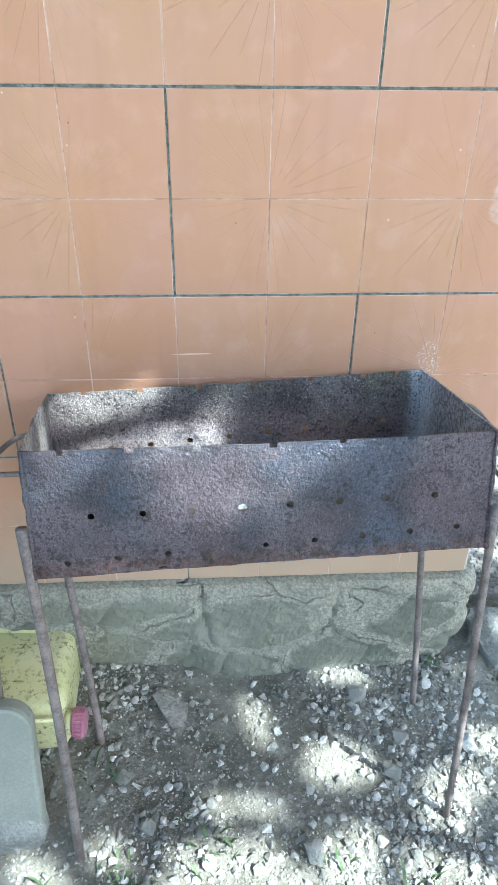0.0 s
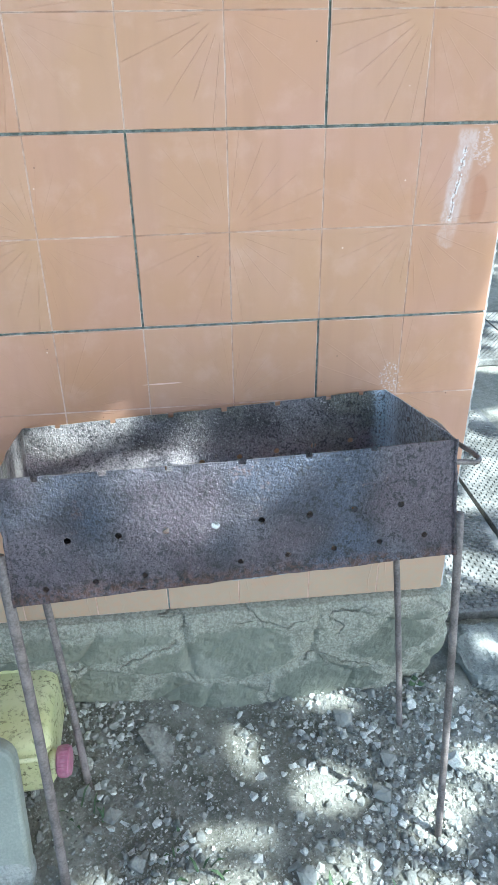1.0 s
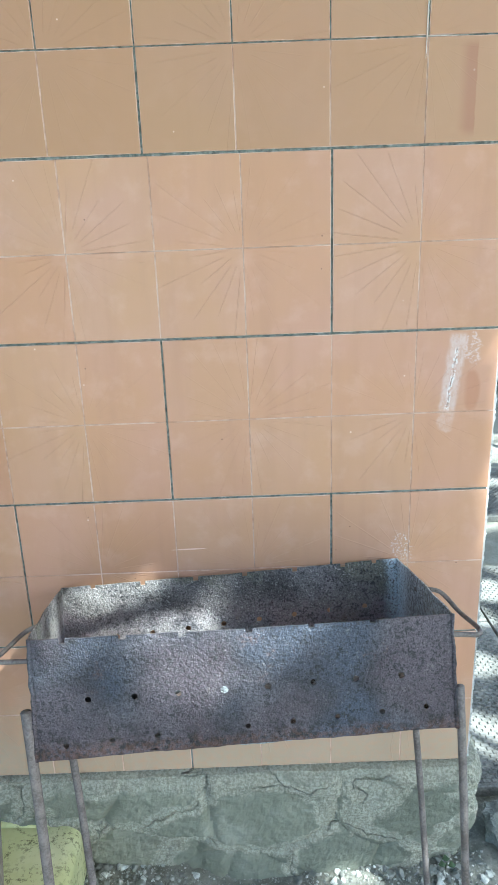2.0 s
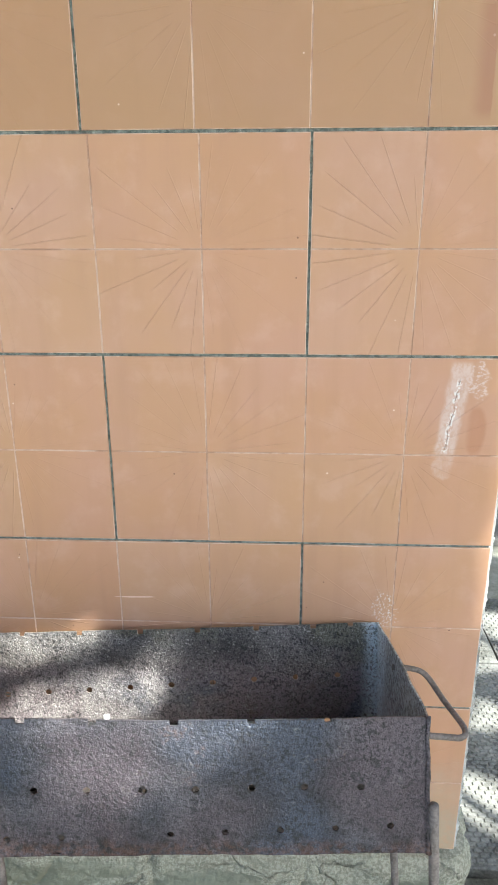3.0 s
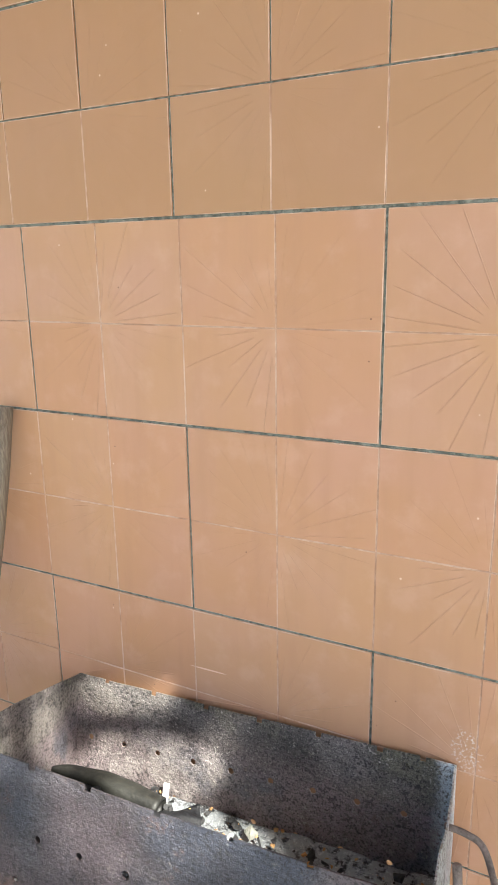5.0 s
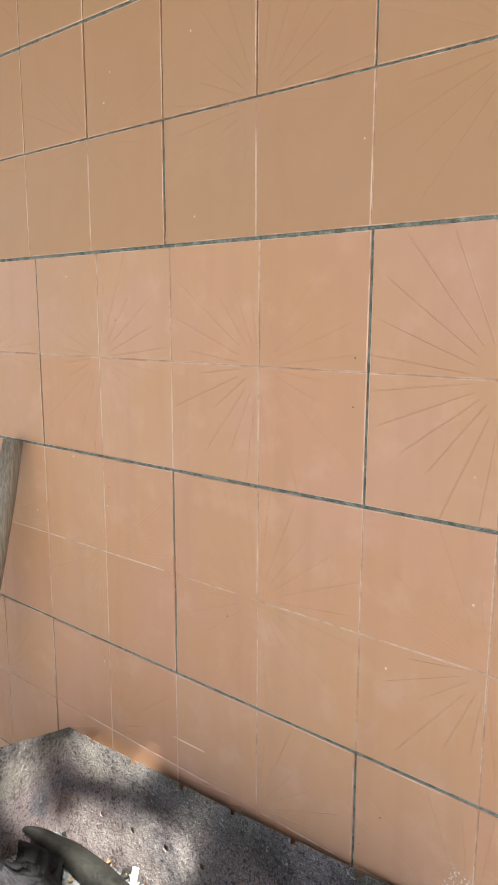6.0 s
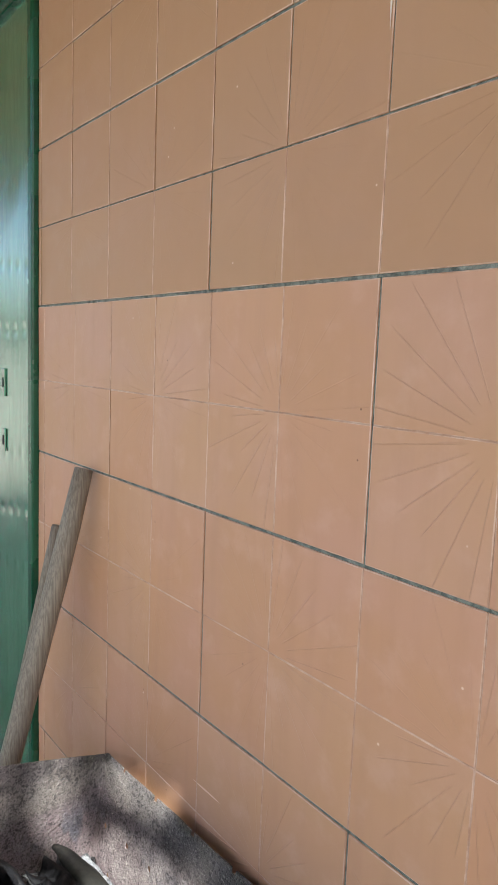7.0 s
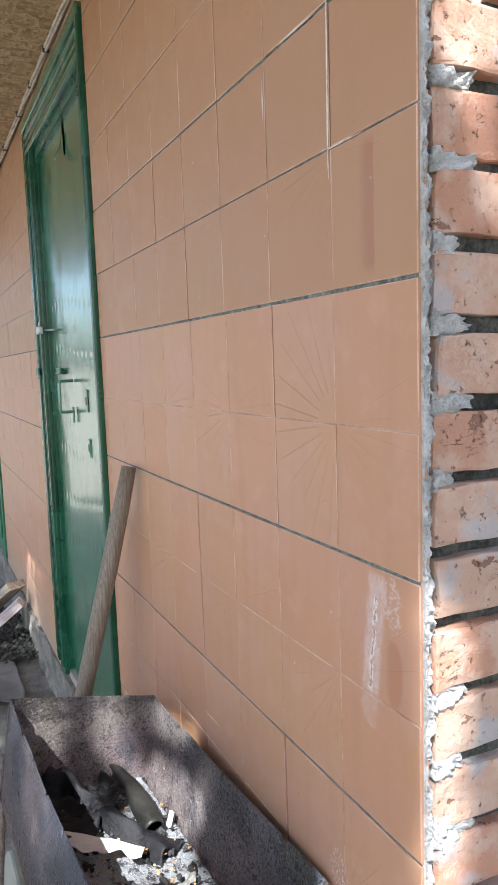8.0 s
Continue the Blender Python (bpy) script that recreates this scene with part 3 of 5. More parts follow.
M_PLANK_PINK = wood_material("painted_plank", (0.36, 0.31, 0.31), (0.52, 0.47, 0.47), (6.0, 60.0, 60.0))
M_GRIT = plain("dark_grit", (0.17, 0.162, 0.135), (0.42, 0.405, 0.36), 25.0, 300.0, (0.9, 0.95), 0.0, 0.5, 0.002, 0.25)
M_EDGE = plain("worn_tile_edge", (0.46, 0.25, 0.155), (0.70, 0.50, 0.39), 11.0, 60.0, (0.4, 0.6))
M_GLASS = Nodes("window_glass").done((0.55, 0.6, 0.6), 0.06, 0.0, None, 0.8)


# ---- building helpers ----
def mesh_of(bm, name, smooth=False):
    me = bpy.data.meshes.new(name)
    bm.to_mesh(me)
    bm.free()
    if smooth:
        me.polygons.foreach_set("use_smooth", [True] * len(me.polygons))
    return me


def part(name, bm, material, parent=None, label="", smooth=False):
    """One mesh object, its corners in world metres, under a thing or a part."""
    me = bm if isinstance(bm, bpy.types.Mesh) else mesh_of(bm, name, smooth)
    me.materials.append(material)
    ob = new(name, me)
    if parent is not None:
        ob.parent = parent
        if parent.type == "EMPTY":
            ob.matrix_parent_inverse = Matrix.Translation(-parent.location)
    if label:
        ob["label"] = label
    return ob


def thing(name, base, label, category, group="", kind=""):
    ob = new(name)
    ob.location = base
    ob.empty_display_size = 0.05
    return tagged(ob, label, category, group, kind)


def box(lo, hi, bevel=0.0, bm=None, turn=None):
    """A box between two corners, with its edges rounded off; turn: a pose applied to it afterwards."""
    out = bm or bmesh.new()
    made = bmesh.ops.create_cube(out, size=1.0)["verts"]
    size, mid = Vector(hi) - Vector(lo), (Vector(hi) + Vector(lo)) / 2
    for v in made:
        v.co = Vector((v.co.x * size.x, v.co.y * size.y, v.co.z * size.z)) + mid
    if bevel:
        edges = list({e for v in made for e in v.link_edges})
        res = bmesh.ops.bevel(out, geom=edges, offset=bevel, segments=2, profile=0.6, affect="EDGES")
        made = list({v for f in res["faces"] for v in f.verts} | {v for v in made if v.is_valid})
    if turn is not None:
        for v in (out.verts if bm is None else made):
            v.co = turn @ v.co
    return out


def rings_to_mesh(bm, rings, closed_ends=True, loop=False):
    rows = [[bm.verts.new(c) for c in ring] for ring in rings]
    count = len(rows[0])
    pairs = list(zip(rows, rows[1:])) + ([(rows[-1], rows[0])] if loop else [])
    for a, b in pairs:
        for k in range(count):
            bm.faces.new((a[k], a[(k + 1) % count], b[(k + 1) % count], b[k]))
    if closed_ends and not loop:
        bm.faces.new(rows[0][::-1])
        bm.faces.new(rows[-1])
    return bm


def tube(points, radii, seg=10, bm=None, ends=True):
    """A round bar along a line of points."""
    out = bm or bmesh.new()
    pts = [Vector(p) for p in points]
    if not isinstance(radii, (list, tuple)):
        radii = [radii] * len(pts)
    way = (pts[1] - pts[0]).normalized()
    side = way.orthogonal().normalized()
    rings = []
    for k, p in enumerate(pts):
        d = (pts[min(k + 1, len(pts) - 1)] - pts[max(k - 1, 0)]).normalized()
        side = (side - d * side.dot(d)).normalized()
        up = d.cross(side)
        rings.append([p + (side * math.cos(a) + up * math.sin(a)) * radii[k] for a in (2 * math.pi * j / seg for j in range(seg))])
    return rings_to_mesh(out, rings, ends)


def smooth_line(points, steps=6):
    """A rounded line through points (Catmull-Rom)."""
    p = [Vector(q) for q in points]
    p = [p[0] * 2 - p[1]] + p + [p[-1] * 2 - p[-2]]
    out = []
    for k in range(1, len(p) - 2):
        for s in range(steps):
            t = s / steps
            a, b, c, d = p[k - 1 : k + 3]
            out.append(0.5 * ((2 * b) + (c - a) * t + (2 * a - 5 * b + 4 * c - d) * t * t + (3 * b - a - 3 * c + d) * t ** 3))
    return out + [p[-2]]


def grid(nu, nv, where, thick=None, bm=None):
    """A sheet of nu by nv cells; where(u, v) gives its corners; thick: a vector that gives it a second side."""
    out = bm or bmesh.new()
    top = [[out.verts.new(where(i / nu, j / nv)) for j in range(nv + 1)] for i in range(nu + 1)]
    for i in range(nu):
        for j in range(nv):
            out.faces.new((top[i][j], top[i + 1][j], top[i + 1][j + 1], top[i][j + 1]))
    if thick is not None:
        low = [[out.verts.new(v.co + Vector(thick)) for v in row] for row in top]
        for i in range(nu):
            for j in range(nv):
                out.faces.new((low[i][j], low[i][j + 1], low[i + 1][j + 1], low[i + 1][j]))
        rim = [(i, 0) for i in range(nu)] + [(nu, j) for j in range(nv)] + [(i, nv) for i in range(nu, 0, -1)] + [(0, j) for j in range(nv, 0, -1)]
        for a, b in zip(rim, rim[1:] + rim[:1]):
            out.faces.new((top[b[0]][b[1]], top[a[0]][a[1]], low[a[0]][a[1]], low[b[0]][b[1]]))
    return out


def hull(rng, points=13, flat=0.75):
    """An angular stone of about one metre across: corners and faces."""
    bm = bmesh.new()
    for _ in range(points):
        d = Vector((rng.gauss(0, 1), rng.gauss(0, 1), rng.gauss(0, 1))).normalized()
        bm.verts.new((d.x * rng.uniform(0.40, 0.55), d.y * rng.uniform(0.33, 0.5), d.z * flat * rng.uniform(0.35, 0.5)))
    bmesh.ops.convex_hull(bm, input=bm.verts)
    loose = [v for v in bm.verts if not v.link_faces]
    for v in loose:
        bm.verts.remove(v)
    bmesh.ops.triangulate(bm, faces=bm.faces)
    bm.verts.index_update()
    out = [tuple(v.co) for v in bm.verts], [tuple(v.index for v in f.verts) for f in bm.faces]
    bm.free()
    return np.array(out[0]), np.array(out[1])


def scatter(shapes, places, rng):
    """One mesh of many stones; places: (x, y, z, size)."""
    verts, faces, at = [], [], 0
    for x, y, z, s in places:
        v, f = shapes[rng.randrange(len(shapes))]
        m = np.array(Euler((rng.gauss(0, 0.35), rng.gauss(0, 0.35), rng.uniform(0, 6.28))).to_matrix())
        verts.append(v @ m.T * s + (x, y, z))
        faces.append(f + at)
        at += len(v)
    me = bpy.data.meshes.new("stones")
    me.from_pydata(np.concatenate(verts).tolist(), [], np.concatenate(faces).tolist())
    return me


# ---- large structure ----
DOOR_L, DOOR_R, DOOR_TOP, SILL = -2.15, -1.25, 2.312, 0.33
DOOR2_L, DOOR2_R = -4.75, -3.85
EAVE = 2.385


def soil_height(x, y):
    h = 0.018 * noise.noise((x * 2.1, y * 2.1, 0.3)) + 0.008 * noise.noise((x * 7, y * 7, 1.7)) + 0.003 * noise.noise((x * 25, y * 25, 2.0))
    heap = 0.03 * max(0.0, 1 - abs(y + 0.02) / 0.16) * (0.5 + noise.noise((x * 3, 0, 5.0)))
    return (h + (heap if x < 0.1 else 0.0)) * min(1.0, 4.0 / (abs(x) + abs(y) + 1e-3))


def build_ground():
    """One sheet: fine near the grill, coarse out to the horizon."""
    def axis(lo, hi, step):
        inner = [lo + step * k for k in range(int((hi - lo) / step) + 1)]
        out, d, a = [], 0.12, hi
        while a < 900:
            a += d
            d *= 1.45
            out.append(a)
        left, d, a = [], 0.12, lo
        while a > -900:
            a -= d
            d *= 1.45
            left.append(a)
        return left[::-1] + inner + out

    xs, ys = axis(-1.5, 1.2, 0.016), axis(-1.0, 1.6, 0.016)
    verts = [(x, y, soil_height(x, y)) for x in xs for y in ys]
    ny = len(ys)
    faces = [(i * ny + j, (i + 1) * ny + j, (i + 1) * ny + j + 1, i * ny + j + 1) for i in range(len(xs) - 1) for j in range(ny - 1)]
    me = bpy.data.meshes.new("ground")
    me.from_pydata(verts, [], faces)
    me.polygons.foreach_set("use_smooth", [True] * len(me.polygons))
    ob = part("ground", me, M_SOIL)
    return tagged(ob, "grey trodden soil with crushed stone and dust", "ground", kind="structure")


build_ground()


def build_walls():
    """The masonry behind the tiles, with openings for both doors."""
    bm = bmesh.new()
    y0, y1 = 0.013, 0.38
    for x0, x1, z0, z1 in (
        (DOOR_R, -0.050, 0.10, 2.9), (DOOR_L, DOOR_R, DOOR_TOP, 2.9), (DOOR2_R, DOOR_L, 0.10, 2.9), (DOOR2_L, DOOR2_R, 2.37, 2.9), (-6.5, DOOR2_L, 0.10, 2.9),
        (DOOR_L, DOOR_R, -0.2, SILL - 0.01), (DOOR2_L, DOOR2_R, -0.2, 0.29),
    ):
        box((x0, y0, z0), (x1, y1, z1), bm=bm)
    wall = tagged(part("wall_front", bm, M_CORE), "house wall faced with terracotta tiles", "wall", kind="structure")
    side = part("wall_side", box((-0.40, 0.384, -0.2), (-0.012, 6.0, 2.9)), M_CORE)
    tagged(side, "side wall of the house in old brick", "wall", kind="structure")
    back = part("wall_back", box((-6.5, 6.0, -0.2), (-0.012, 6.3, 2.9)), M_CORE)
    tagged(back, "plain back wall of the house", "wall", kind="structure")
    return wall


WALL = build_walls()


def build_plinth():
    """Rubble footing smeared with cement, round the corner of the house."""
    def where(u, v):
        s = -1.30 + 1.75 * u
        z = -0.08 + 0.374 * v
        if s < -0.02:
            x, y, nx, ny = s, 0.0, 0.0, -1.0
        elif s < 0.03:
            a = (s + 0.02) / 0.05 * math.pi / 2
            x, y, nx, ny = -0.02 + 0.032 * math.sin(a), 0.032 - 0.032 * math.cos(a), math.sin(a), -math.cos(a)
        else:
            x, y, nx, ny = 0.012, 0.032 + (s - 0.03), 1.0, 0.0
        q = (s * 4.2, z * 6.5 + 0.35 * noise.noise((s * 5, z * 5, 0)), 0.5)
        d = noise.voronoi(q)[0]
        joint = max(0.0, min(1.0, (d[1] - d[0]) / 0.16))
        out = 0.014 + 0.011 * joint * (2 - joint) + 0.005 * noise.noise((s * 9, z * 9, 3)) + 0.004 * noise.noise((s * 40, z * 40, 7)) + 0.003 * noise.noise((s * 95, z * 95, 9))
        out *= min(1.0, max(0.5, (0.294 - z) / 0.03))
        lip = max(0.0, noise.noise((s * 13, z * 20, 11)) + 0.15) * max(0.0, 1 - abs(z - 0.245) / 0.03)
        out += 0.016 * lip
        if v > 0.98:
            out = -0.02
        if z < 0.13 and s < -0.55:
            out -= 0.022 * min(1.0, (0.13 - z) / 0.02) * min(1.0, (-0.55 - s) / 0.05)
        if s > -0.12 and z < 0.12:
            out -= 0.03 * min(1.0, (0.12 - z) / 0.10) * min(1.0, (s + 0.12) / 0.08)
        return Vector((x + nx * out, y + ny * out, z))

    bm = grid(330, 70, where)
    ob = part("plinth", bm, M_PLINTH)
    tagged(ob, "rough rubble stone footing smeared with grey-green cement", "plinth", kind="structure")
    core = part("footing", box((-1.30, 0.02, -0.2), (-0.02, 0.40, 0.285)), M_CORE)
    tagged(core, "masonry inside the footing", "footing", kind="structure")
    def rough(u, v):
        x, z = -6.5 + 5.2 * u, -0.05 + 0.338 * v
        out = 0.006 + 0.016 * noise.noise((x * 7, z * 9, 2)) + 0.010 * noise.noise((x * 24, z * 24, 5)) + 0.03 * max(0.0, 0.20 - z)
        return Vector((x, -out, z))

    rest = part("footing_left", grid(420, 34, rough, (0, 0.30, 0)), M_CONC)
    tagged(rest, "crumbling grey concrete footing under the doors", "footing", kind="structure")


build_plinth()


def build_eave():
    bm = box((-6.6, -0.92, EAVE), (0.10, 0.012, EAVE + 0.012))
    ob = part("ceiling", bm, M_OSB)
    tagged(ob, "strand board soffit under the eave", "ceiling", kind="structure")
    roof = part("roof", box((-6.8, -0.87, EAVE + 0.50), (0.05, 6.4, EAVE + 0.56)), M_CORE)
    tagged(roof, "plain flat roof over the house", "roof", kind="structure")
    fascia = part("fascia", box((-6.8, -0.965, EAVE - 0.005), (0.10, -0.923, EAVE + 0.5)), M_PLASTER)
    tagged(fascia, "plain painted board along the eave", "fascia", kind="structure")


build_eave()


# ---- the grill ----
FTL, FTR = Vector((-0.793, -0.318, 0.842)), Vector((-0.150, -0.285, 0.838))
BTL, BTR = Vector((-0.821, -0.033, 0.766)), Vector((-0.174, -0.011, 0.791))
FBL, FBR = Vector((-0.796, -0.350, 0.646)), Vector((-0.142, -0.322, 0.657))
BBL, BBR = Vector((-0.828, -0.066, 0.574)), Vector((-0.168, -0.041, 0.607))


def bilinear(a, b, c, d, u, v):
    """a-b along the bottom, d-c along the top."""
    return (a * (1 - u) + b * u) * (1 - v) + (d * (1 - u) + c * u) * v


def sheet(corners, long, high, holes, notches, outward, thick=0.0025, bulge=0.0, rag=0.0, bites=()):
    """A steel plate with round holes, skewer notches in its top edge and bites out of its foot."""
    from mathutils.geometry import delaunay_2d_cdt
    pts, edges = [], []

    def ring(loop):
        first = len(pts)
        pts.extend(loop)
        edges.extend((first + k, first + (k + 1) % len(loop)) for k in range(len(loop)))

    rim, n = [], 40
    for k in range(n):
        x = long * k / n
        dip = 0.0
        for bx, bw, bh in bites:
            if abs(x - bx) < bw:
                dip = max(dip, bh * (1 - abs(x - bx) / bw))
        rim.append((x, dip + rag * abs(noise.noise((x * 40, 2, 1)))))
    rim.append((long, 0.0))
    cuts = sorted(notches)
    top = []
    for k in range(n + 1):
        x = long * k / n
        if not any(abs(x - c) < w / 2 + 0.004 for c, w, _ in cuts):
            top.append((x, high + rag * 0.5 * noise.noise((x * 30, 4, 1))))
    for c, w, deep in cuts:
        top += [(c - w / 2, high), (c - w / 2 + 0.0006, high - deep), (c + w / 2 - 0.0006, high - deep), (c + w / 2, high)]
    top.sort(key=lambda q: q[0])
    ring([Vector(q) for q in rim] + [Vector(q) for q in top[::-1]])
    for hx, hz, r in holes:
        ring([Vector((hx + r * math.cos(a), hz + r * math.sin(a))) for a in (2 * math.pi * k / 12 for k in range(12))])
    for i in range(1, 24):
        for j in range(1, 7):
            q = Vector((long * i / 24, high * j / 7.5))
            if all((q - Vector(h[:2])).length > h[2] * 1.6 for h in holes) and not any(abs(q.x - b[0]) < b[1] and q.y < b[2] + 0.004 for b in bites):
                pts.append(q)
    v2, _, tris, *_ = delaunay_2d_cdt(pts, edges, [], 4, 1e-6)
    keep = []
    for t in tris:
        c = sum((v2[k] for k in t), Vector((0, 0))) / len(t)
        if all((c - Vector(h[:2])).length > h[2] * 0.9 for h in holes):
            keep.append(t)
    bm = bmesh.new()

    def place(q, off):
        u, v = q.x / long, q.y / high
        p = bilinear(*corners, u, v)
        p = p + outward * (bulge * math.sin(math.pi * u) * v + 0.003 * noise.noise((u * 5, v * 2, 3.0)))
        return p + outward * off

    used = sorted({k for t in keep for k in t})
    a = {k: bm.verts.new(place(v2[k], thick / 2)) for k in used}
    b = {k: bm.verts.new(place(v2[k], -thick / 2)) for k in used}
    count = {}
    for t in keep:
        bm.faces.new([a[k] for k in t])
        bm.faces.new([b[k] for k in reversed(t)])
        for k in range(len(t)):
            e = (t[k], t[(k + 1) % len(t)])
            count[e] = 1
    for e in count:
        if (e[1], e[0]) not in count:
            bm.faces.new((a[e[1]], a[e[0]], b[e[0]], b[e[1]]))
    bmesh.ops.recalc_face_normals(bm, faces=bm.faces)
    return bm


def build_grill():
    g = thing("charcoal_grill", (-0.48, -0.24, 0.0), "homemade charcoal grill of burnt sheet steel leaning on the wall", "grill")
    L, H = 0.645, 0.195
    ys = Vector((0, -1, 0.15)).normalized()
    lip = [(0.050, 0.010, 0.008), (0.140, 0.012, 0.007), (0.230, 0.011, 0.008), (0.331, 0.011, 0.007), (0.426, 0.010, 0.006), (0.521, 0.010, 0.005)]
    up = [(0.084 + 0.0680 * k + (0.001 if k % 2 else -0.001), 0.095 + 0.0006 * k, 0.0056 + (0.0010 if k == 3 else 0)) for k in range(8)]
    low = [(0.046 + 0.0690 * k, 0.0235 + 0.0022 * k, 0.0050) for k in (0, 1, 2, 4, 5, 6, 7, 8)]
    front = part("front_plate", sheet((FBL, FBR, FTR, FTL), L, H, up + low, lip, ys, bulge=0.008, rag=0.0035, bites=((0.180, 0.012, 0.010), (0.31, 0.03, 0.003))), M_STEEL, g, "notched and pierced steel plate, mottled violet and grey")
    lip2 = [(0.060, 0.009, 0.006), (0.156, 0.010, 0.008), (0.258, 0.010, 0.008), (0.353, 0.010, 0.008), (0.450, 0.010, 0.008), (0.544, 0.010, 0.008), (0.605, 0.009, 0.007)]
    up2 = [(0.034 + 0.0687 * k, 0.084 + 0.0022 * k, 0.0056) for k in range(9)]
    low2 = [(0.066 + 0.0715 * k, 0.016, 0.0052) for k in range(8)]
    part("back_plate", sheet((BBL, BBR, BTR, BTL), 0.65, H, up2 + low2, lip2, ys, bulge=0.004, rag=0.002), M_STEEL, g, "pierced steel plate, sooty inside")
    part("end_plate", sheet((FBL, BBL, BTL, FTL), 0.30, H, [], [], Vector((-1, 0, 0)), bulge=0.003), M_STEEL, g, "sooty steel end plate")
    part("end_plate", sheet((FBR, BBR, BTR, FTR), 0.30, H, [], [], Vector((1, 0, 0)), bulge=0.003), M_STEEL, g, "sooty steel end plate")
    inset = 0.003
    part("floor_plate", grid(12, 6, lambda u, v: bilinear(FBL, FBR, BBR, BBL, u, v) + Vector((inset * (1 - 2 * u), 0, 0.004)), (0, 0, -0.003)), M_STEEL, g)
    # weld beads down the corners
    for a, b in ((FBL, FTL), (FBR, FTR)):
        rng = random.Random(int(a.x * 1000))
        pts = [a.lerp(b, k / 14) + Vector((rng.uniform(-0.001, 0.001), -0.001 + rng.uniform(-0.001, 0.001), 0)) for k in range(15)]
        part("weld_bead", tube(pts, [0.0025 + 0.0025 * rng.random() for _ in pts], 6), M_STEEL, g, smooth=True)
    # legs
    for top, foot, r in (
        ((-0.805, -0.340, 0.730), (-0.802, -0.420, -0.02), 0.0082),
        ((-0.139, -0.314, 0.727), (-0.098, -0.366, -0.02), 0.0066),
        ((-0.158, -0.045, 0.660), (-0.103, -0.122, -0.02), 0.0066),
        ((-0.845, -0.060, 0.640), (-0.785, -0.204, -0.02), 0.0076),
    ):
        a, b = Vector(top), Vector(foot)
        bow = Vector((0.004, 0.003, 0))
        pts = [a.lerp(b, k / 10) + bow * math.sin(math.pi * k / 10) for k in range(11)]
        part("leg", tube(pts, [r] * 11, 12), M_ROD, g, "rusty round steel leg", smooth=True)
    # handles
    right = [(-0.166, -0.120, 0.786), (-0.140, -0.122, 0.786), (-0.118, -0.128, 0.780), (-0.098, -0.165, 0.765), (-0.084, -0.225, 0.770), (-0.092, -0.245, 0.772), (-0.112, -0.250, 0.776), (-0.155, -0.252, 0.780)]
    left = [(-0.822, -0.130, 0.750), (-0.838, -0.135, 0.750), (-0.862, -0.150, 0.745), (-0.884, -0.205, 0.742), (-0.890, -0.228, 0.748), (-0.880, -0.242, 0.752), (-0.850, -0.248, 0.755), (-0.808, -0.250, 0.757)]
    for line in (right, left):
        part("handle", tube(smooth_line(line, 5), 0.0042, 8), M_ROD, g, "bent rusty rod handle", smooth=True)
    return g


build_grill()


def bed(x, y):
    """Height of the grill's floor."""
    u = (x + 0.80) / 0.64
    v = (y + 0.34) / 0.29
    return bilinear(FBL, FBR, BBR, BBL, min(1, max(0, u)), min(1, max(0, v))).z + 0.004


def build_embers():
    def where(u, v):
        p = bilinear(FBL, FBR, BBR, BBL, 0.008 + 0.984 * u, 0.015 + 0.97 * v)
        h = 0.006 + 0.010 * max(0, 0.5 + noise.noise((p.x * 14, p.y * 14, 2))) + 0.003 * noise.noise((p.x * 70, p.y * 70, 5))
        rim = 0.008 * max(0.0, 1 - (1 - v) / 0.12) + 0.010 * max(0.0, 1 - (1 - u) / 0.05)
        return Vector((p.x, p.y, p.z + 0.003 + h * 0.85 + rim))

    ob = part("ash_bed", grid(110, 50, where, (0, 0, -0.012)), M_ASH, smooth=True)
    tagged(ob, "grey and white wood ash with burnt scraps in the grill", "ash", kind="stuff")
    rng = random.Random(5)
    shapes = [hull(rng, 10, 0.7) for _ in range(10)]
    places = []
    for _ in range(260):
        x, y = rng.uniform(-0.79, -0.19), rng.uniform(-0.32, -0.06)
        places.append((x, y, bed(x, y) + 0.022, rng.choice((0.006, 0.009, 0.013, 0.02))))
    ob = part("charcoal", scatter(shapes, places, rng), M_COAL)
    tagged(ob, "small black charcoal crumbs scattered over the ash", "charcoal", kind="stuff")
    places = []
    for _ in range(90):
        x, y = rng.uniform(-0.70, -0.25), rng.uniform(-0.28, -0.06)
        places.append((x, y, bed(x, y) + 0.024, rng.choice((0.004, 0.007, 0.010))))
    scrap = plain("scorched_scrap", (0.36, 0.15, 0.045), (0.62, 0.40, 0.18), 80.0, 300.0)
    ob = part("burnt_scraps", scatter(shapes, places, rng), scrap)
    tagged(ob, "orange and brown scorched scraps lying in the ash", "scraps", kind="stuff")
    places = [(-0.451, -0.100, bed(-0.451, -0.1) + 0.030, 0.026)]
    ob = part("pebble", scatter(shapes, places, rng), M_SLAB)
    tagged(ob, "pale yellowish pebble lying in the ash", "pebble")


build_embers()


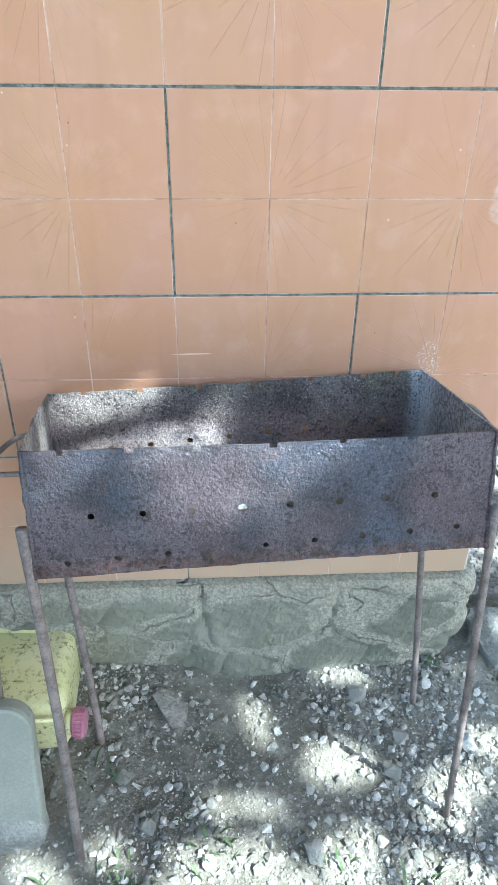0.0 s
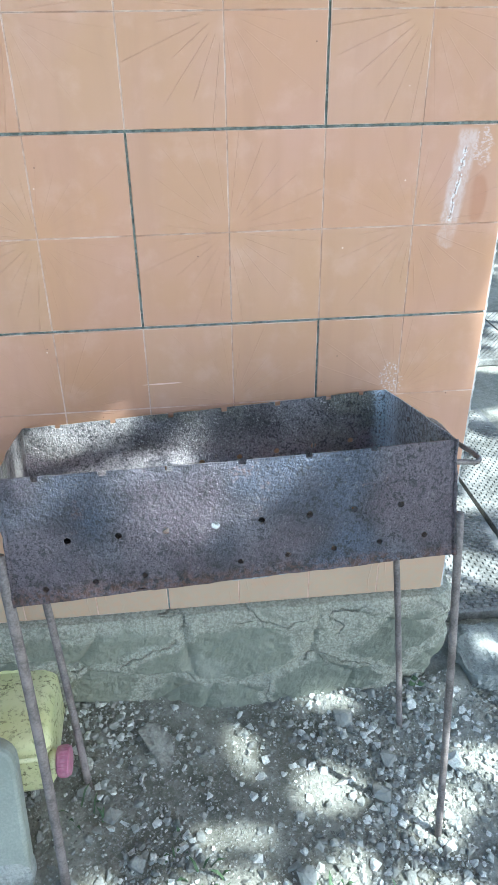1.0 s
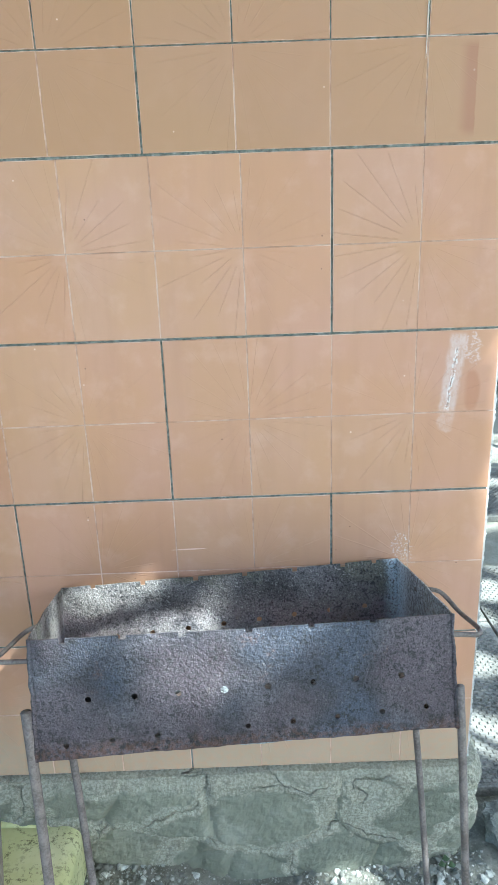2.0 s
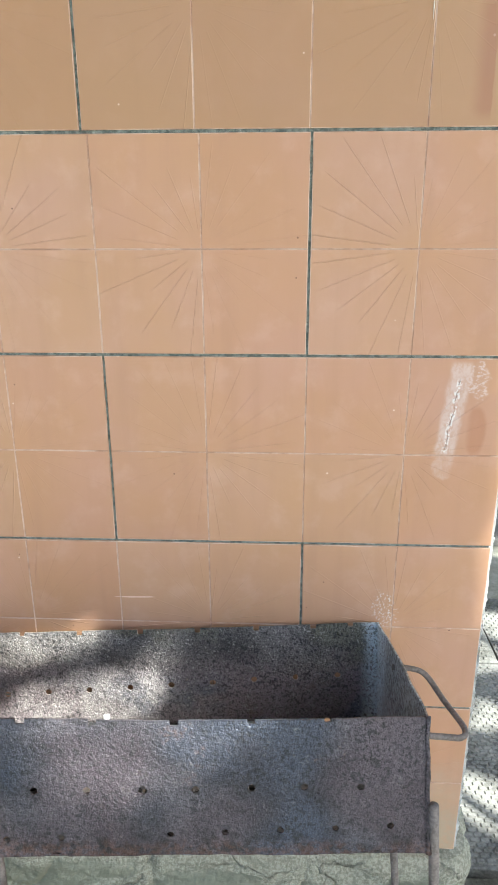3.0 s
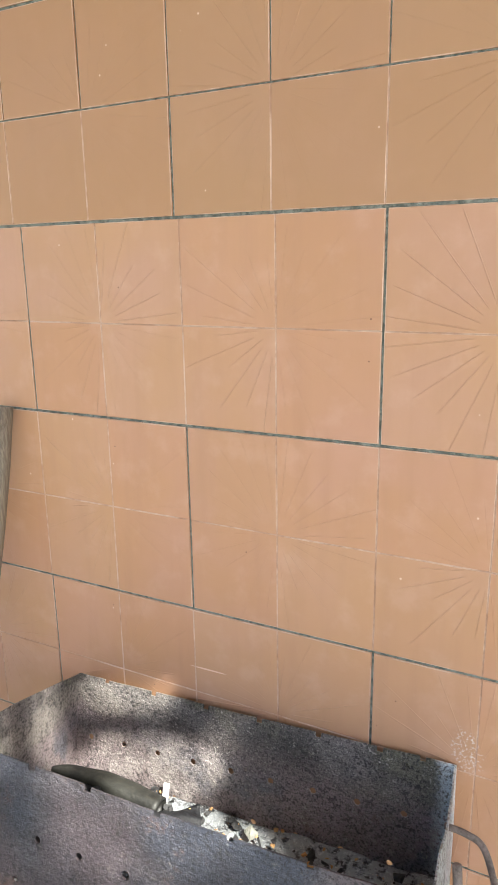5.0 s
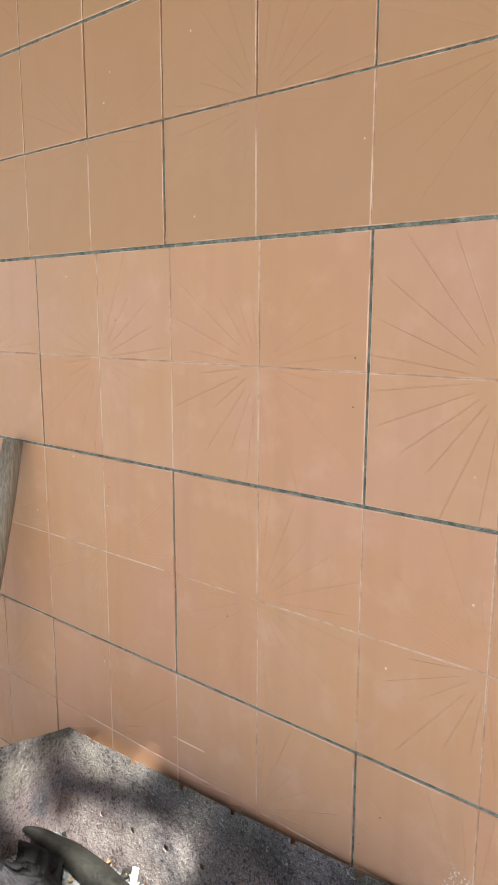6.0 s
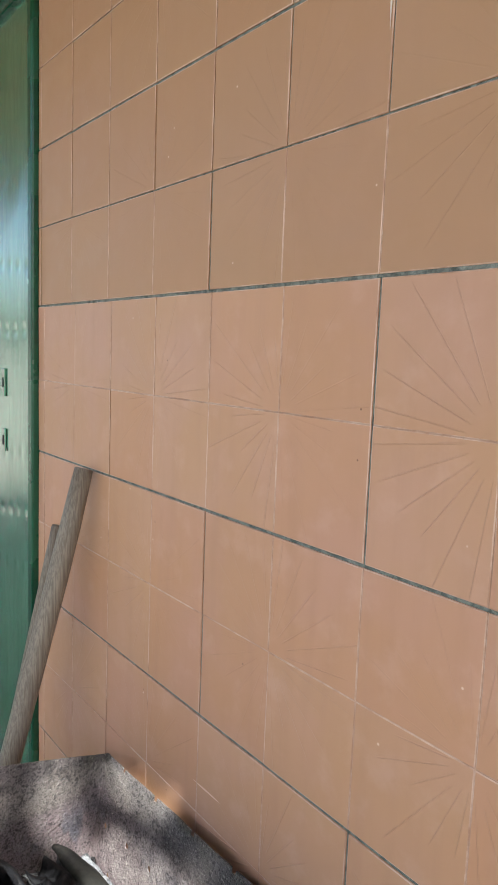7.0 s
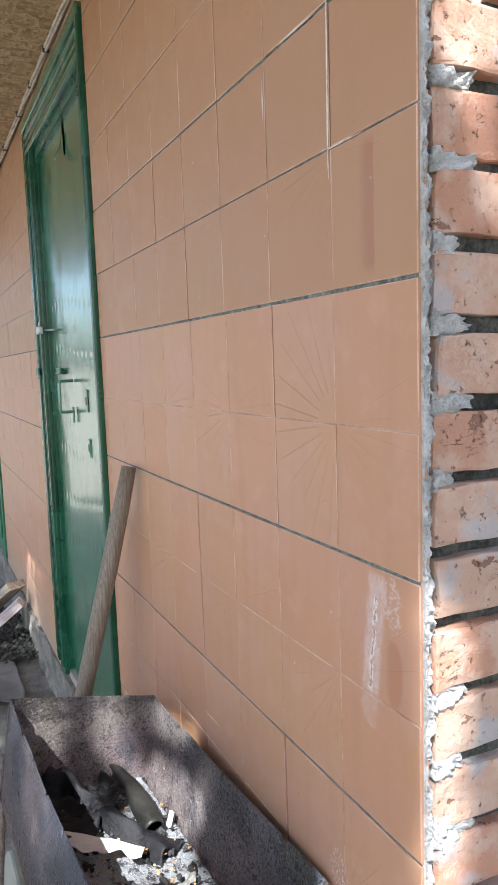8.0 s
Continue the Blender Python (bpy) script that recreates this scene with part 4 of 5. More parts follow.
def ribbon(path, widths, folds, amp, seed, bm):
    """A strip of cloth along a line, folded across its width."""
    pts = smooth_line(path, 6)
    n = len(pts) - 1

    def where(u, v):
        k = u * n
        i = min(int(k), n - 1)
        p = pts[i].lerp(pts[i + 1], k - i)
        d = (pts[i + 1] - pts[i]).normalized()
        side = d.cross(Vector((0, 0, 1))).normalized()
        w = widths[0] + (widths[1] - widths[0]) * min(1.0, u * 1.15) + 0.010 * noise.noise((u * 4, seed, 1))
        s = v - 0.5
        h = amp * (0.35 + u) * math.cos(folds * math.pi * 2 * s + 2.5 * noise.noise((u * 2.4, seed, 4)))
        h += 0.010 * noise.noise((u * 5, v * 3, seed)) + amp * 1.2 * (1 - 4 * s * s)
        end = 0.016 * noise.noise((v * 5, seed, 9)) if u > 0.98 else 0.0
        return p + side * s * w + Vector((0, 0, h)) + d * end

    grid(34, 26, where, (0, 0, -0.0022), bm)


def build_cloth():
    z = 0.634
    knot = Vector((-0.674, -0.190, z + 0.018))
    cloth = thing("charred_cloth", (-0.65, -0.2, 0.63), "knotted and crumpled charred black cloth on the ash", "cloth")
    for path, widths, folds, amp, seed in (
        ([knot, (-0.712, -0.218, z + 0.024), (-0.752, -0.240, z + 0.026), (-0.776, -0.262, z + 0.024)], (0.030, 0.105), 1.2, 0.016, 1.0),
        ([knot, (-0.630, -0.172, z + 0.012), (-0.584, -0.140, z - 0.004), (-0.533, -0.104, z - 0.014)], (0.026, 0.080), 1.3, 0.010, 2.0),
        ([knot, (-0.705, -0.166, z + 0.014), (-0.742, -0.146, z + 0.006), (-0.780, -0.158, z + 0.008)], (0.030, 0.075), 2.2, 0.006, 3.0),
        ([knot, (-0.655, -0.218, z + 0.014), (-0.640, -0.248, z + 0.014), (-0.630, -0.283, z + 0.022)], (0.030, 0.100), 2.6, 0.008, 4.0),
        ([knot, (-0.690, -0.222, z + 0.016), (-0.708, -0.258, z + 0.020), (-0.714, -0.296, z + 0.028)], (0.028, 0.085), 2.0, 0.009, 5.0),
    ):
        bm = bmesh.new()
        ribbon(path, widths, folds, amp, seed, bm)
        part("fold", bm, M_CHAR, cloth, smooth=True)
    bm = bmesh.new()
    made = bmesh.ops.create_icosphere(bm, subdivisions=3, radius=0.021)["verts"]
    for v in made:
        q = v.co * 60
        v.co = v.co * (1 + 0.35 * noise.noise((q.x, q.y, q.z * 2))) + knot
    part("knot", bm, M_CHAR, cloth, smooth=True)

    # a scorched curled tube with an open end
    line = smooth_line([(-0.806, -0.136, 0.646), (-0.765, -0.126, 0.645), (-0.709, -0.117, 0.639), (-0.655, -0.111, 0.631), (-0.608, -0.108, 0.622)], 5)
    n = len(line)
    radii = [0.005 + 0.0145 * min(1.0, k / (n * 0.45)) for k in range(n)]
    bm = tube(line, radii, 16, ends=False)
    bm2 = bmesh.new()
    inner = tube(line, [r - 0.003 for r in radii], 16, bm2, ends=False)
    bmesh.ops.reverse_faces(inner, faces=inner.faces)
    me = bpy.data.meshes.new("t")
    inner.to_mesh(me)
    inner.free()
    bm.from_mesh(me)
    bpy.data.meshes.remove(me)
    bm.verts.ensure_lookup_table()
    half = len(bm.verts) // 2
    for base in (0, (n - 1) * 16):
        for k in range(16):
            a, b = base + k, base + (k + 1) % 16
            bm.faces.new((bm.verts[a], bm.verts[b], bm.verts[half + b], bm.verts[half + a]))
    for v in bm.verts:
        v.co += Vector((0, 1, 1)) * 0.003 * noise.noise(v.co * 22)
    bmesh.ops.recalc_face_normals(bm, faces=bm.faces)
    tubem = plain("scorched_tube", (0.010, 0.010, 0.010), (0.034, 0.034, 0.029), 14.0, 160.0, (0.42, 0.6), 0.0, 0.4, 0.002, 0.4)
    ob = part("burnt_tube", bm, tubem, smooth=True)
    tagged(ob, "scorched black tube with an open end in the grill", "tube")

    # torn paper and a white stub
    def where(u, v):
        p = bilinear(Vector((-0.640, -0.292, 0.668)), Vector((-0.528, -0.150, 0.656)), Vector((-0.508, -0.162, 0.656)), Vector((-0.588, -0.300, 0.668)), u, v)
        tear = 0.016 * noise.noise((u * 6, 3, 1)) * v
        return p + Vector((tear, -tear, 0.004 * math.sin(3 * u) + 0.003 * noise.noise((u * 5, v * 5, 2))))

    ob = part("paper_scrap", grid(24, 10, where, (0, 0, -0.0012)), M_PAPER, smooth=True)
    tagged(ob, "torn white paper scrap lying under the charred cloth", "paper")
    ob = part("white_stub", box((-0.005, -0.003, 0.0), (0.005, 0.002, 0.030), 0.001, turn=Matrix.Translation((-0.620, -0.078, bed(-0.620, -0.078) + 0.016)) @ pose(0, 0, 0, -14, 6, 20)), M_PAPER)
    tagged(ob, "small white paper stub standing in the ash", "paper stub")


build_cloth()


# ---- things on the ground by the wall ----
def rounded_prism(w, h, d, r, seg=8, edge=0.012):
    """A slab w wide (x), d thick (y), h high (z) with round corners and softened rims."""
    def outline(ins):
        pts = []
        for cx, cz, a0 in ((w - r, h - r, 0), (r, h - r, 90), (r, r, 180), (w - r, r, 270)):
            for k in range(seg + 1):
                a = radians(a0 + 90 * k / seg)
                pts.append((cx + (r - ins) * math.cos(a), cz + (r - ins) * math.sin(a)))
        return pts

    bm = bmesh.new()
    rings = []
    for ins, y in ((edge, 0), (edge * 0.3, edge * 0.3), (0, edge), (0, d - edge), (edge * 0.3, d - edge * 0.3), (edge, d)):
        rings.append([Vector((x, y, z)) for x, z in outline(ins)])
    rings_to_mesh(bm, rings)
    bmesh.ops.recalc_face_normals(bm, faces=bm.faces)
    return bm


def build_canister():
    c = thing("canister", (-1.01, -0.13, 0.0), "dirty yellow plastic canister lying on its side by the wall", "canister")
    bm = rounded_prism(0.36, 0.185, 0.205, 0.035, edge=0.022)
    m = Matrix.Translation((-1.205, -0.225, 0.006)) @ pose(0, 0, 0, 0, 0, 2)
    for v in bm.verts:
        if v.co.x > 0.30:
            v.co.z += (0.09 - v.co.z) * 0.18
        v.co = m @ v.co
    part("body", bm, M_CAN, c, smooth=True)
    # raised seam round the body and a handle loop on its back
    line = [(-0.862, -0.229, 0.150), (-1.00, -0.232, 0.150), (-1.18, -0.238, 0.150)]
    part("seam", tube(line, 0.004, 8), M_CAN, c, smooth=True)
    part("neck", tube([(-0.850, -0.205, 0.110), (-0.832, -0.205, 0.108)], 0.024, 20), M_CAN, c, smooth=True)
    cap = part("cap", tube([(-0.834, -0.205, 0.108), (-0.831, -0.205, 0.108), (-0.812, -0.206, 0.106), (-0.809, -0.206, 0.106)], [0.027, 0.029, 0.029, 0.026], 24), M_PINK, c, "pink screw cap", smooth=False)
    for k in range(24):
        a = 2 * math.pi * k / 24
        o = Vector((0, math.cos(a), math.sin(a))) * 0.0292
        part("ridge", box((-0.829, -0.2065, 0.1055), (-0.814, -0.2045, 0.1075), turn=Matrix.Translation(o)), M_PINK, cap)
    hand = [(-0.90, -0.03, 0.150), (-0.94, -0.022, 0.170), (-1.05, -0.022, 0.172), (-1.09, -0.03, 0.150)]
    part("grip", tube(smooth_line(hand, 4), 0.011, 10), M_CAN, c, smooth=True)


build_canister()


def build_panel():
    bm = rounded_prism(0.30, 0.315, 0.035, 0.045, edge=0.008)
    m = Matrix.Translation((-1.166, -0.402, 0.004)) @ pose(0, 0, 0, -15, 0, 1)
    for v in bm.verts:
        v.co = m @ v.co
    c = thing("grey_container", (-1.016, -0.39, 0.0), "flat pale grey plastic container leaning towards the canister", "container")
    part("body", bm, M_GREYP, c)
    # lower part in its own tone, for dirt and for the light falling there
    foot = rounded_prism(0.304, 0.075, 0.040, 0.030, edge=0.008)
    m = Matrix.Translation((-1.168, -0.4045, 0.002)) @ pose(0, 0, 0, -15, 0, 1)
    for v in foot.verts:
        v.co = m @ v.co
    part("foot", foot, M_SLAB, c, "dusty lower part with the light on it put into its tone")


build_panel()


def build_stones():
    rng = random.Random(11)
    shapes = [hull(rng, rng.choice((10, 13, 17)), rng.uniform(0.55, 0.90)) for _ in range(60)]

    def rich(x, y):
        """How thickly the gravel lies."""
        r = 0.42 + 0.90 * noise.noise((x * 3.1, y * 3.1, 8)) + 0.10 * max(-1, min(1, (x + 0.35) * 1.6)) + 0.25 * (-(y + 0.25))
        if (x + 0.33) ** 2 / 0.02 + (y + 0.27) ** 2 / 0.003 < 1:
            r -= 0.45
        return max(r, 0.16)

    places = []
    for _ in range(50000):
        x, y = rng.uniform(-1.25, 0.55), rng.uniform(-0.98, 0.02)
        if x > 0.05 and y > -0.04:
            continue
        if rng.random() > rich(x, y):
            continue
        s = min(0.024, 0.0042 * rng.paretovariate(1.65))
        places.append((x, y, soil_height(x, y) + s * 0.12, s))
    ob = part("gravel", scatter(shapes, places, rng), M_STONE)
    tagged(ob, "grey and white crushed stone gravel on the soil", "gravel", kind="stuff")
    places = []
    for _ in range(24000):
        x, y = rng.uniform(-1.2, 0.5), rng.uniform(-0.95, 0.02)
        if x > 0.05 and y > -0.04:
            continue
        s = rng.uniform(0.003, 0.0075)
        places.append((x, y, soil_height(x, y) + s * 0.2, s))
    tiny = [hull(rng, 7, 0.7) for _ in range(8)]
    ob = part("grit", scatter(tiny, places, rng), M_GRIT)
    tagged(ob, "fine grey grit between the stones", "grit", kind="stuff")
    spots, k = [], 0
    while len(spots) < 70 and k < 4000:
        k += 1
        x, y = rng.uniform(-1.1, 0.34), rng.uniform(-0.72, -0.03)
        s = rng.choice((0.026, 0.030, 0.034, 0.040, 0.052))
        if x > 0.04 and y > -0.08 or x < -0.84 and y > -0.44 or rng.random() > rich(x, y) + 0.1:
            continue
        if all((x - a) ** 2 + (y - b) ** 2 > (0.75 * (s + c)) ** 2 for a, b, c in spots):
            spots.append((x, y, s))
    for x, y, s in spots:
        me = scatter(shapes, [(0, 0, 0, s)], rng)
        low = min(v.co.z for v in me.vertices)
        ob = part("stone", me, M_STONE)
        ob.location = (x, y, soil_height(x, y) - low - s * 0.10)
        tagged(ob, "angular pale grey crushed stone lying in the gravel", "stone", "loose stones")
    # flat grey stone under the grill
    me = scatter([hull(rng, 24, 0.20)], [(0, 0, 0, 0.13)], rng)
    ob = part("flat_stone", me, M_CONC)
    ob.location = (-0.64, -0.115, soil_height(-0.64, -0.115) + 0.003)
    tagged(ob, "flat dusty grey stone half buried under the grill", "stone")


build_stones()


def build_weeds():
    rng = random.Random(3)
    bm = bmesh.new()
    for cx, cy, n, h in ((-0.57, -0.42, 14, 0.035), (-0.20, -0.50, 10, 0.045), (-0.72, -0.46, 16, 0.03), (-0.86, -0.50, 24, 0.035), (-0.33, -0.46, 8, 0.03), (-0.78, -0.27, 8, 0.04), (-0.60, -0.36, 8, 0.02), (-0.98, -0.47, 22, 0.04)):
        for _ in range(n):
            x, y = cx + rng.gauss(0, 0.025), cy + rng.gauss(0, 0.02)
            z = soil_height(x, y)
            a, l = rng.uniform(0, 6.28), h * rng.uniform(0.5, 1.2)
            d = Vector((math.cos(a), math.sin(a), 0))
            w = Vector((-d.y, d.x, 0)) * rng.uniform(0.0012, 0.003)
            p = Vector((x, y, z))
            q, r = p + d * l * 0.35 + Vector((0, 0, l * 0.7)), p + d * l * 0.8 + Vector((0, 0, l * 0.85))
            v = [bm.verts.new(c) for c in (p - w, p + w, q + w * 1.2, q - w * 1.2, r)]
            bm.faces.new(v[:4])
            bm.faces.new((v[3], v[2], v[4]))
    ob = part("weeds", bm, M_WEED)
    tagged(ob, "small green weeds and grass between the stones", "weeds", kind="stuff")
    # a lone seedling by the footing
    s = thing("seedling", (-0.045, -0.030, 0.01), "small bright green seedling beside the footing", "plant")
    z = soil_height(-0.045, -0.03)
    part("stem", tube([(-0.045, -0.030, z - 0.005), (-0.043, -0.034, z + 0.02)], 0.0012, 6), M_WEED, s)
    for dx, dy in ((-0.011, -0.004), (0.010, -0.007), (0.001, 0.010)):
        c = Vector((-0.043 + dx, -0.034 + dy, z + 0.021))
        part("leaf", grid(4, 4, lambda u, v: c + Vector(((u - 0.5) * 0.018 * (1 - abs(v - 0.5)), (v - 0.5) * 0.018 * (1 - abs(u - 0.5)), 0.003 * math.sin(3 * u))), (0, 0, -0.0005)), M_WEED, s)


build_weeds()


# ---- right of the house: slab, mats, frame, van ----
def lump(lo, hi, seed, cuts=10, rough=0.02):
    bm = box(lo, hi)
    bmesh.ops.subdivide_edges(bm, edges=bm.edges, cuts=cuts, use_grid_fill=True)
    mid, size = (Vector(lo) + Vector(hi)) / 2, Vector(hi) - Vector(lo)
    for v in bm.verts:
        q = v.co - mid
        f = 1 - 0.07 * (abs(q.x / size.x) * abs(q.y / size.y) * 4) - 0.05 * (abs(q.z / size.z) * 2) * max(abs(q.x / size.x), abs(q.y / size.y)) * 2
        n = noise.noise_vector(v.co * 9 + Vector((seed, 0, 0))) * rough + noise.noise_vector(v.co * 38) * rough * 0.35
        v.co = mid + Vector((q.x * f, q.y * f, q.z)) + n
    return bm


ob = part("concrete_lump", lump((0.080, -0.055, -0.08), (0.50, 0.125, 0.062), 2.0, 34, 0.030), M_SLAB)
tagged(ob, "rough broken concrete block at the corner of the house", "concrete block")


def build_mat(x0, y0, x1, y1, lean=0.0):
    m = thing("rubber_mat", ((x0 + x1) / 2, (y0 + y1) / 2, 0.0), "dusty dark rubber mat with raised treads on the ground", "mat", "rubber mats")
    z = 0.030
    turn = Matrix.Translation(((x0 + x1) / 2, (y0 + y1) / 2, 0)) @ pose(0, 0, 0, 0, 0, lean) @ Matrix.Translation((-(x0 + x1) / 2, -(y0 + y1) / 2, 0))
    base = part("base", box((x0, y0, 0.0), (x1, y1, z), 0.003, turn=turn), M_MAT, m)
    verts, faces = [], []
    pitch = 0.024
    j, y = 0, y0 + 0.018
    while y < y1 - 0.012:
        x = x0 + 0.018 + (pitch / 2 if j % 2 else 0)
        while x < x1 - 0.016:
            at = len(verts)
            lx, ly, h = 0.0105, 0.0058, 0.0045
            for dx, dy, dz in ((-lx, -ly, 0), (lx, -ly, 0), (lx, ly, 0), (-lx, ly, 0), (-lx * 0.8, -ly * 0.7, h), (lx * 0.8, -ly * 0.7, h), (lx * 0.8, ly * 0.7, h), (-lx * 0.8, ly * 0.7, h)):
                verts.append(tuple(turn @ Vector((x + dx, y + dy, z - 0.001 + dz))))
            faces += [(at + 4, at + 5, at + 6, at + 7), (at, at + 1, at + 5, at + 4), (at + 1, at + 2, at + 6, at + 5), (at + 2, at + 3, at + 7, at + 6), (at + 3, at, at + 4, at + 7)]
            x += pitch
        y += 0.0140
        j += 1
    me = bpy.data.meshes.new("tread")
    me.from_pydata(verts, [], faces)
    t = part("tread", me, M_MAT, m)
    tagged(t, kind="stuff")


for r in ((0.06, 0.18, 0.376, 0.92, 0), (0.06, 0.928, 0.376, 1.66, 0), (0.384, -0.10, 0.70, 0.498, 0), (0.384, 0.506, 0.665, 1.32, 1.5), (0.384, 1.80, 1.10, 2.45, 0), (1.11, 1.80, 1.85, 2.45, 0)):
    build_mat(*r)


def build_pipe_frame():
    f = thing("pipe_frame", (1.2, 2.3, 0.0), "rusty red painted pipe stand in the yard", "pipe stand")
    part("leg", tube([(0.80, 2.2, 1.45), (0.90, 2.2, 1.18), (1.20, 2.2, 0.34), (1.33, 2.2, -0.02)], 0.021, 12), M_PIPE, f, smooth=True)
    part("leg", tube([(2.10, 2.2, 1.45), (2.00, 2.2, 1.18), (1.70, 2.2, 0.34), (1.57, 2.2, -0.02)], 0.021, 12), M_PIPE, f, smooth=True)
    part("crossbar", tube([(0.90, 2.18, 1.42), (2.05, 2.18, 1.42)], 0.020, 12), M_PIPE, f, smooth=True)
    part("crossbar", tube([(1.02, 2.18, 0.735), (1.90, 2.18, 0.735)], 0.020, 12), M_PIPE, f, smooth=True)
    part("brace", tube([(0.82, 2.22, 1.80), (1.10, 2.22, 2.10)], 0.018, 12), M_PIPE, f, smooth=True)
    part("post", tube([(0.82, 2.22, 1.40), (0.82, 2.22, 2.15)], 0.018, 12), M_PIPE, f, smooth=True)
    part("top_rail", tube([(0.80, 2.22, 2.12), (2.10, 2.22, 2.12)], 0.018, 12), M_PIPE, f, smooth=True)


build_pipe_frame()


def build_trailer():
    t = thing("trailer", (2.6, 5.2, 0.0), "pale blue painted metal trailer with rust streaks in the yard", "trailer")
    part("body", box((1.30, 4.42, 0.10), (4.3, 6.0, 1.50), 0.03), M_BLUE, t)
    part("rail", box((1.27, 4.38, 1.56), (4.33, 6.03, 1.64), 0.015), M_PALE, t, "pale top rail")
    # dark box painted in for the shadow under the rail
    part("recess", box((1.33, 4.45, 1.49), (4.27, 5.97, 1.57), 0.01), M_DARK, t)
    part("skirt", box((1.34, 4.46, 0.0), (4.26, 5.96, 0.12), 0.01), M_DARK, t)
    part("rib", box((2.05, 4.405, 0.12), (2.09, 4.43, 1.50), 0.005), M_BLUE, t)
    part("latch", box((1.655, 4.39, 0.86), (1.70, 4.425, 1.00), 0.006), M_DARK, t, "dark worn latch")
    part("wheel", tube([(3.2, 4.40, 0.30), (3.2, 4.62, 0.30)], 0.30, 28), M_DARK, t)
    bm = bmesh.new()
    bmesh.ops.create_icosphere(bm, subdivisions=3, radius=0.16)
    for v in bm.verts:
        v.co = Vector((v.co.x * 1.3, v.co.y, v.co.z * 0.8)) * (1 + 0.2 * noise.noise(v.co * 9)) + Vector((1.72, 4.8, 1.755))
    ob = part("sack", bm, M_DARK, smooth=True)
    tagged(ob, "dark stuffed sack lying on the trailer", "sack")


build_trailer()


# ---- door, its neighbour and what lies before them ----
def build_door():
    d = thing("door_1", ((DOOR_L + DOOR_R) / 2, 0.02, SILL), "closed sheet metal door in thick green gloss paint", "door", kind="structure")
    j, h = 0.095, 0.095
    fr = part("jamb", box((DOOR_L, -0.003, SILL - 0.03), (DOOR_L + j, 0.11, DOOR_TOP), 0.006), M_TRIM, d)
    part("stop", box((DOOR_L + j - 0.002, 0.012, SILL), (DOOR_L + j + 0.014, 0.11, DOOR_TOP - h), 0.003), M_TRIM, fr)
    for a, b, y in ((-0.022, 0.018, -0.012), (0.034, 0.048, -0.008), (0.072, 0.092, -0.010)):
        part("moulding", box((DOOR_L + a, y, SILL), (DOOR_L + b, 0.004, DOOR_TOP - (0.02 if a > 0 else -0.02)), 0.005), M_TRIM, fr)
    fr = part("jamb", box((DOOR_R - 0.025, -0.004, SILL - 0.03), (DOOR_R, 0.11, DOOR_TOP), 0.005), M_TRIM, d)
    part("moulding", box((DOOR_R - 0.012, -0.014, SILL), (DOOR_R + 0.014, 0.004, DOOR_TOP + 0.02), 0.005), M_TRIM, fr)
    fr = part("head", box((DOOR_L + j, -0.003, DOOR_TOP - h), (DOOR_R - 0.025, 0.11, DOOR_TOP), 0.006), M_TRIM, d)
    for lo, hi, y in ((-0.010, 0.022, -0.016), (-0.040, -0.024, -0.012), (-0.066, -0.052, -0.010), (-0.094, -0.078, -0.012)):
        part("moulding", box((DOOR_L - 0.022, y, DOOR_TOP + lo), (DOOR_R + 0.014, 0.004, DOOR_TOP + hi), 0.0045), M_GREEN, fr, "glossy green moulding")
    part("stop", box((DOOR_L + j, 0.010, DOOR_TOP - h - 0.03), (DOOR_R - 0.025, 0.11, DOOR_TOP - h + 0.002), 0.004), M_TRIM, fr)
    # the leaf, dented in rows, torn open near its top
    x0, x1, z0, z1 = DOOR_L + j + 0.012, DOOR_R - 0.025, SILL, DOOR_TOP - h - 0.025
    rows = (1.645, 1.505, 1.200, 1.045, 0.90)

    def where(u, v):
        x, z = x0 + (x1 - x0) * u, z0 + (z1 - z0) * v
        y = 0.022 + 0.0035 * noise.noise((x * 3, z * 2.2, 4)) + 0.0016 * noise.noise((x * 11, z * 6, 2))
        for k, rz in enumerate(rows):
            dz = z - (rz + 0.02 * math.sin(x * 6 + k) + 0.05 * (x + 1.55) * (1 if k > 1 else -0.3))
            ph = (x * 18 + 0.37 * k) % 1.0 - 0.5
            y += 0.0022 * math.exp(-(dz / 0.012) ** 2) * math.exp(-(ph / 0.20) ** 2)
        return Vector((x, y, z))

    bm = grid(150, 260, where, (0, 0.03, 0))
    cut = [f for f in bm.faces if abs(f.calc_center_median().x + 1.625 + 0.1 * (f.calc_center_median().z - 2.13)) < 0.014 and 2.085 < f.calc_center_median().z < 2.185]
    bmesh.ops.delete(bm, geom=cut, context="FACES")
    leaf = part("leaf", bm, M_GREEN, d, "dented green sheet metal", smooth=True)
    part("backing", box((x0, 0.085, z0), (x1, 0.108, z1)), M_DARK, d)
    part("flap", grid(6, 14, lambda u, v: Vector((-1.645 + 0.022 * u * (1 - 0.3 * v), 0.019 - 0.022 * v * v - 0.004 * u, 2.150 - 0.075 * v)), (0, 0.0015, 0)), M_GREEN, leaf, "torn and curled metal flap", smooth=True)
    # handle, hasp with padlock, key plates
    hd = [(-1.70, 0.020, 1.418), (-1.70, -0.018, 1.418), (-1.70, -0.024, 1.410), (-1.70, -0.024, 1.328), (-1.70, -0.018, 1.320), (-1.70, 0.020, 1.320)]
    part("handle", tube(hd, 0.005, 10), M_GREEN, leaf, smooth=True)
    part("plate", box((-1.708, 0.012, 1.285), (-1.692, 0.019, 1.335), 0.003), M_GREEN, leaf)
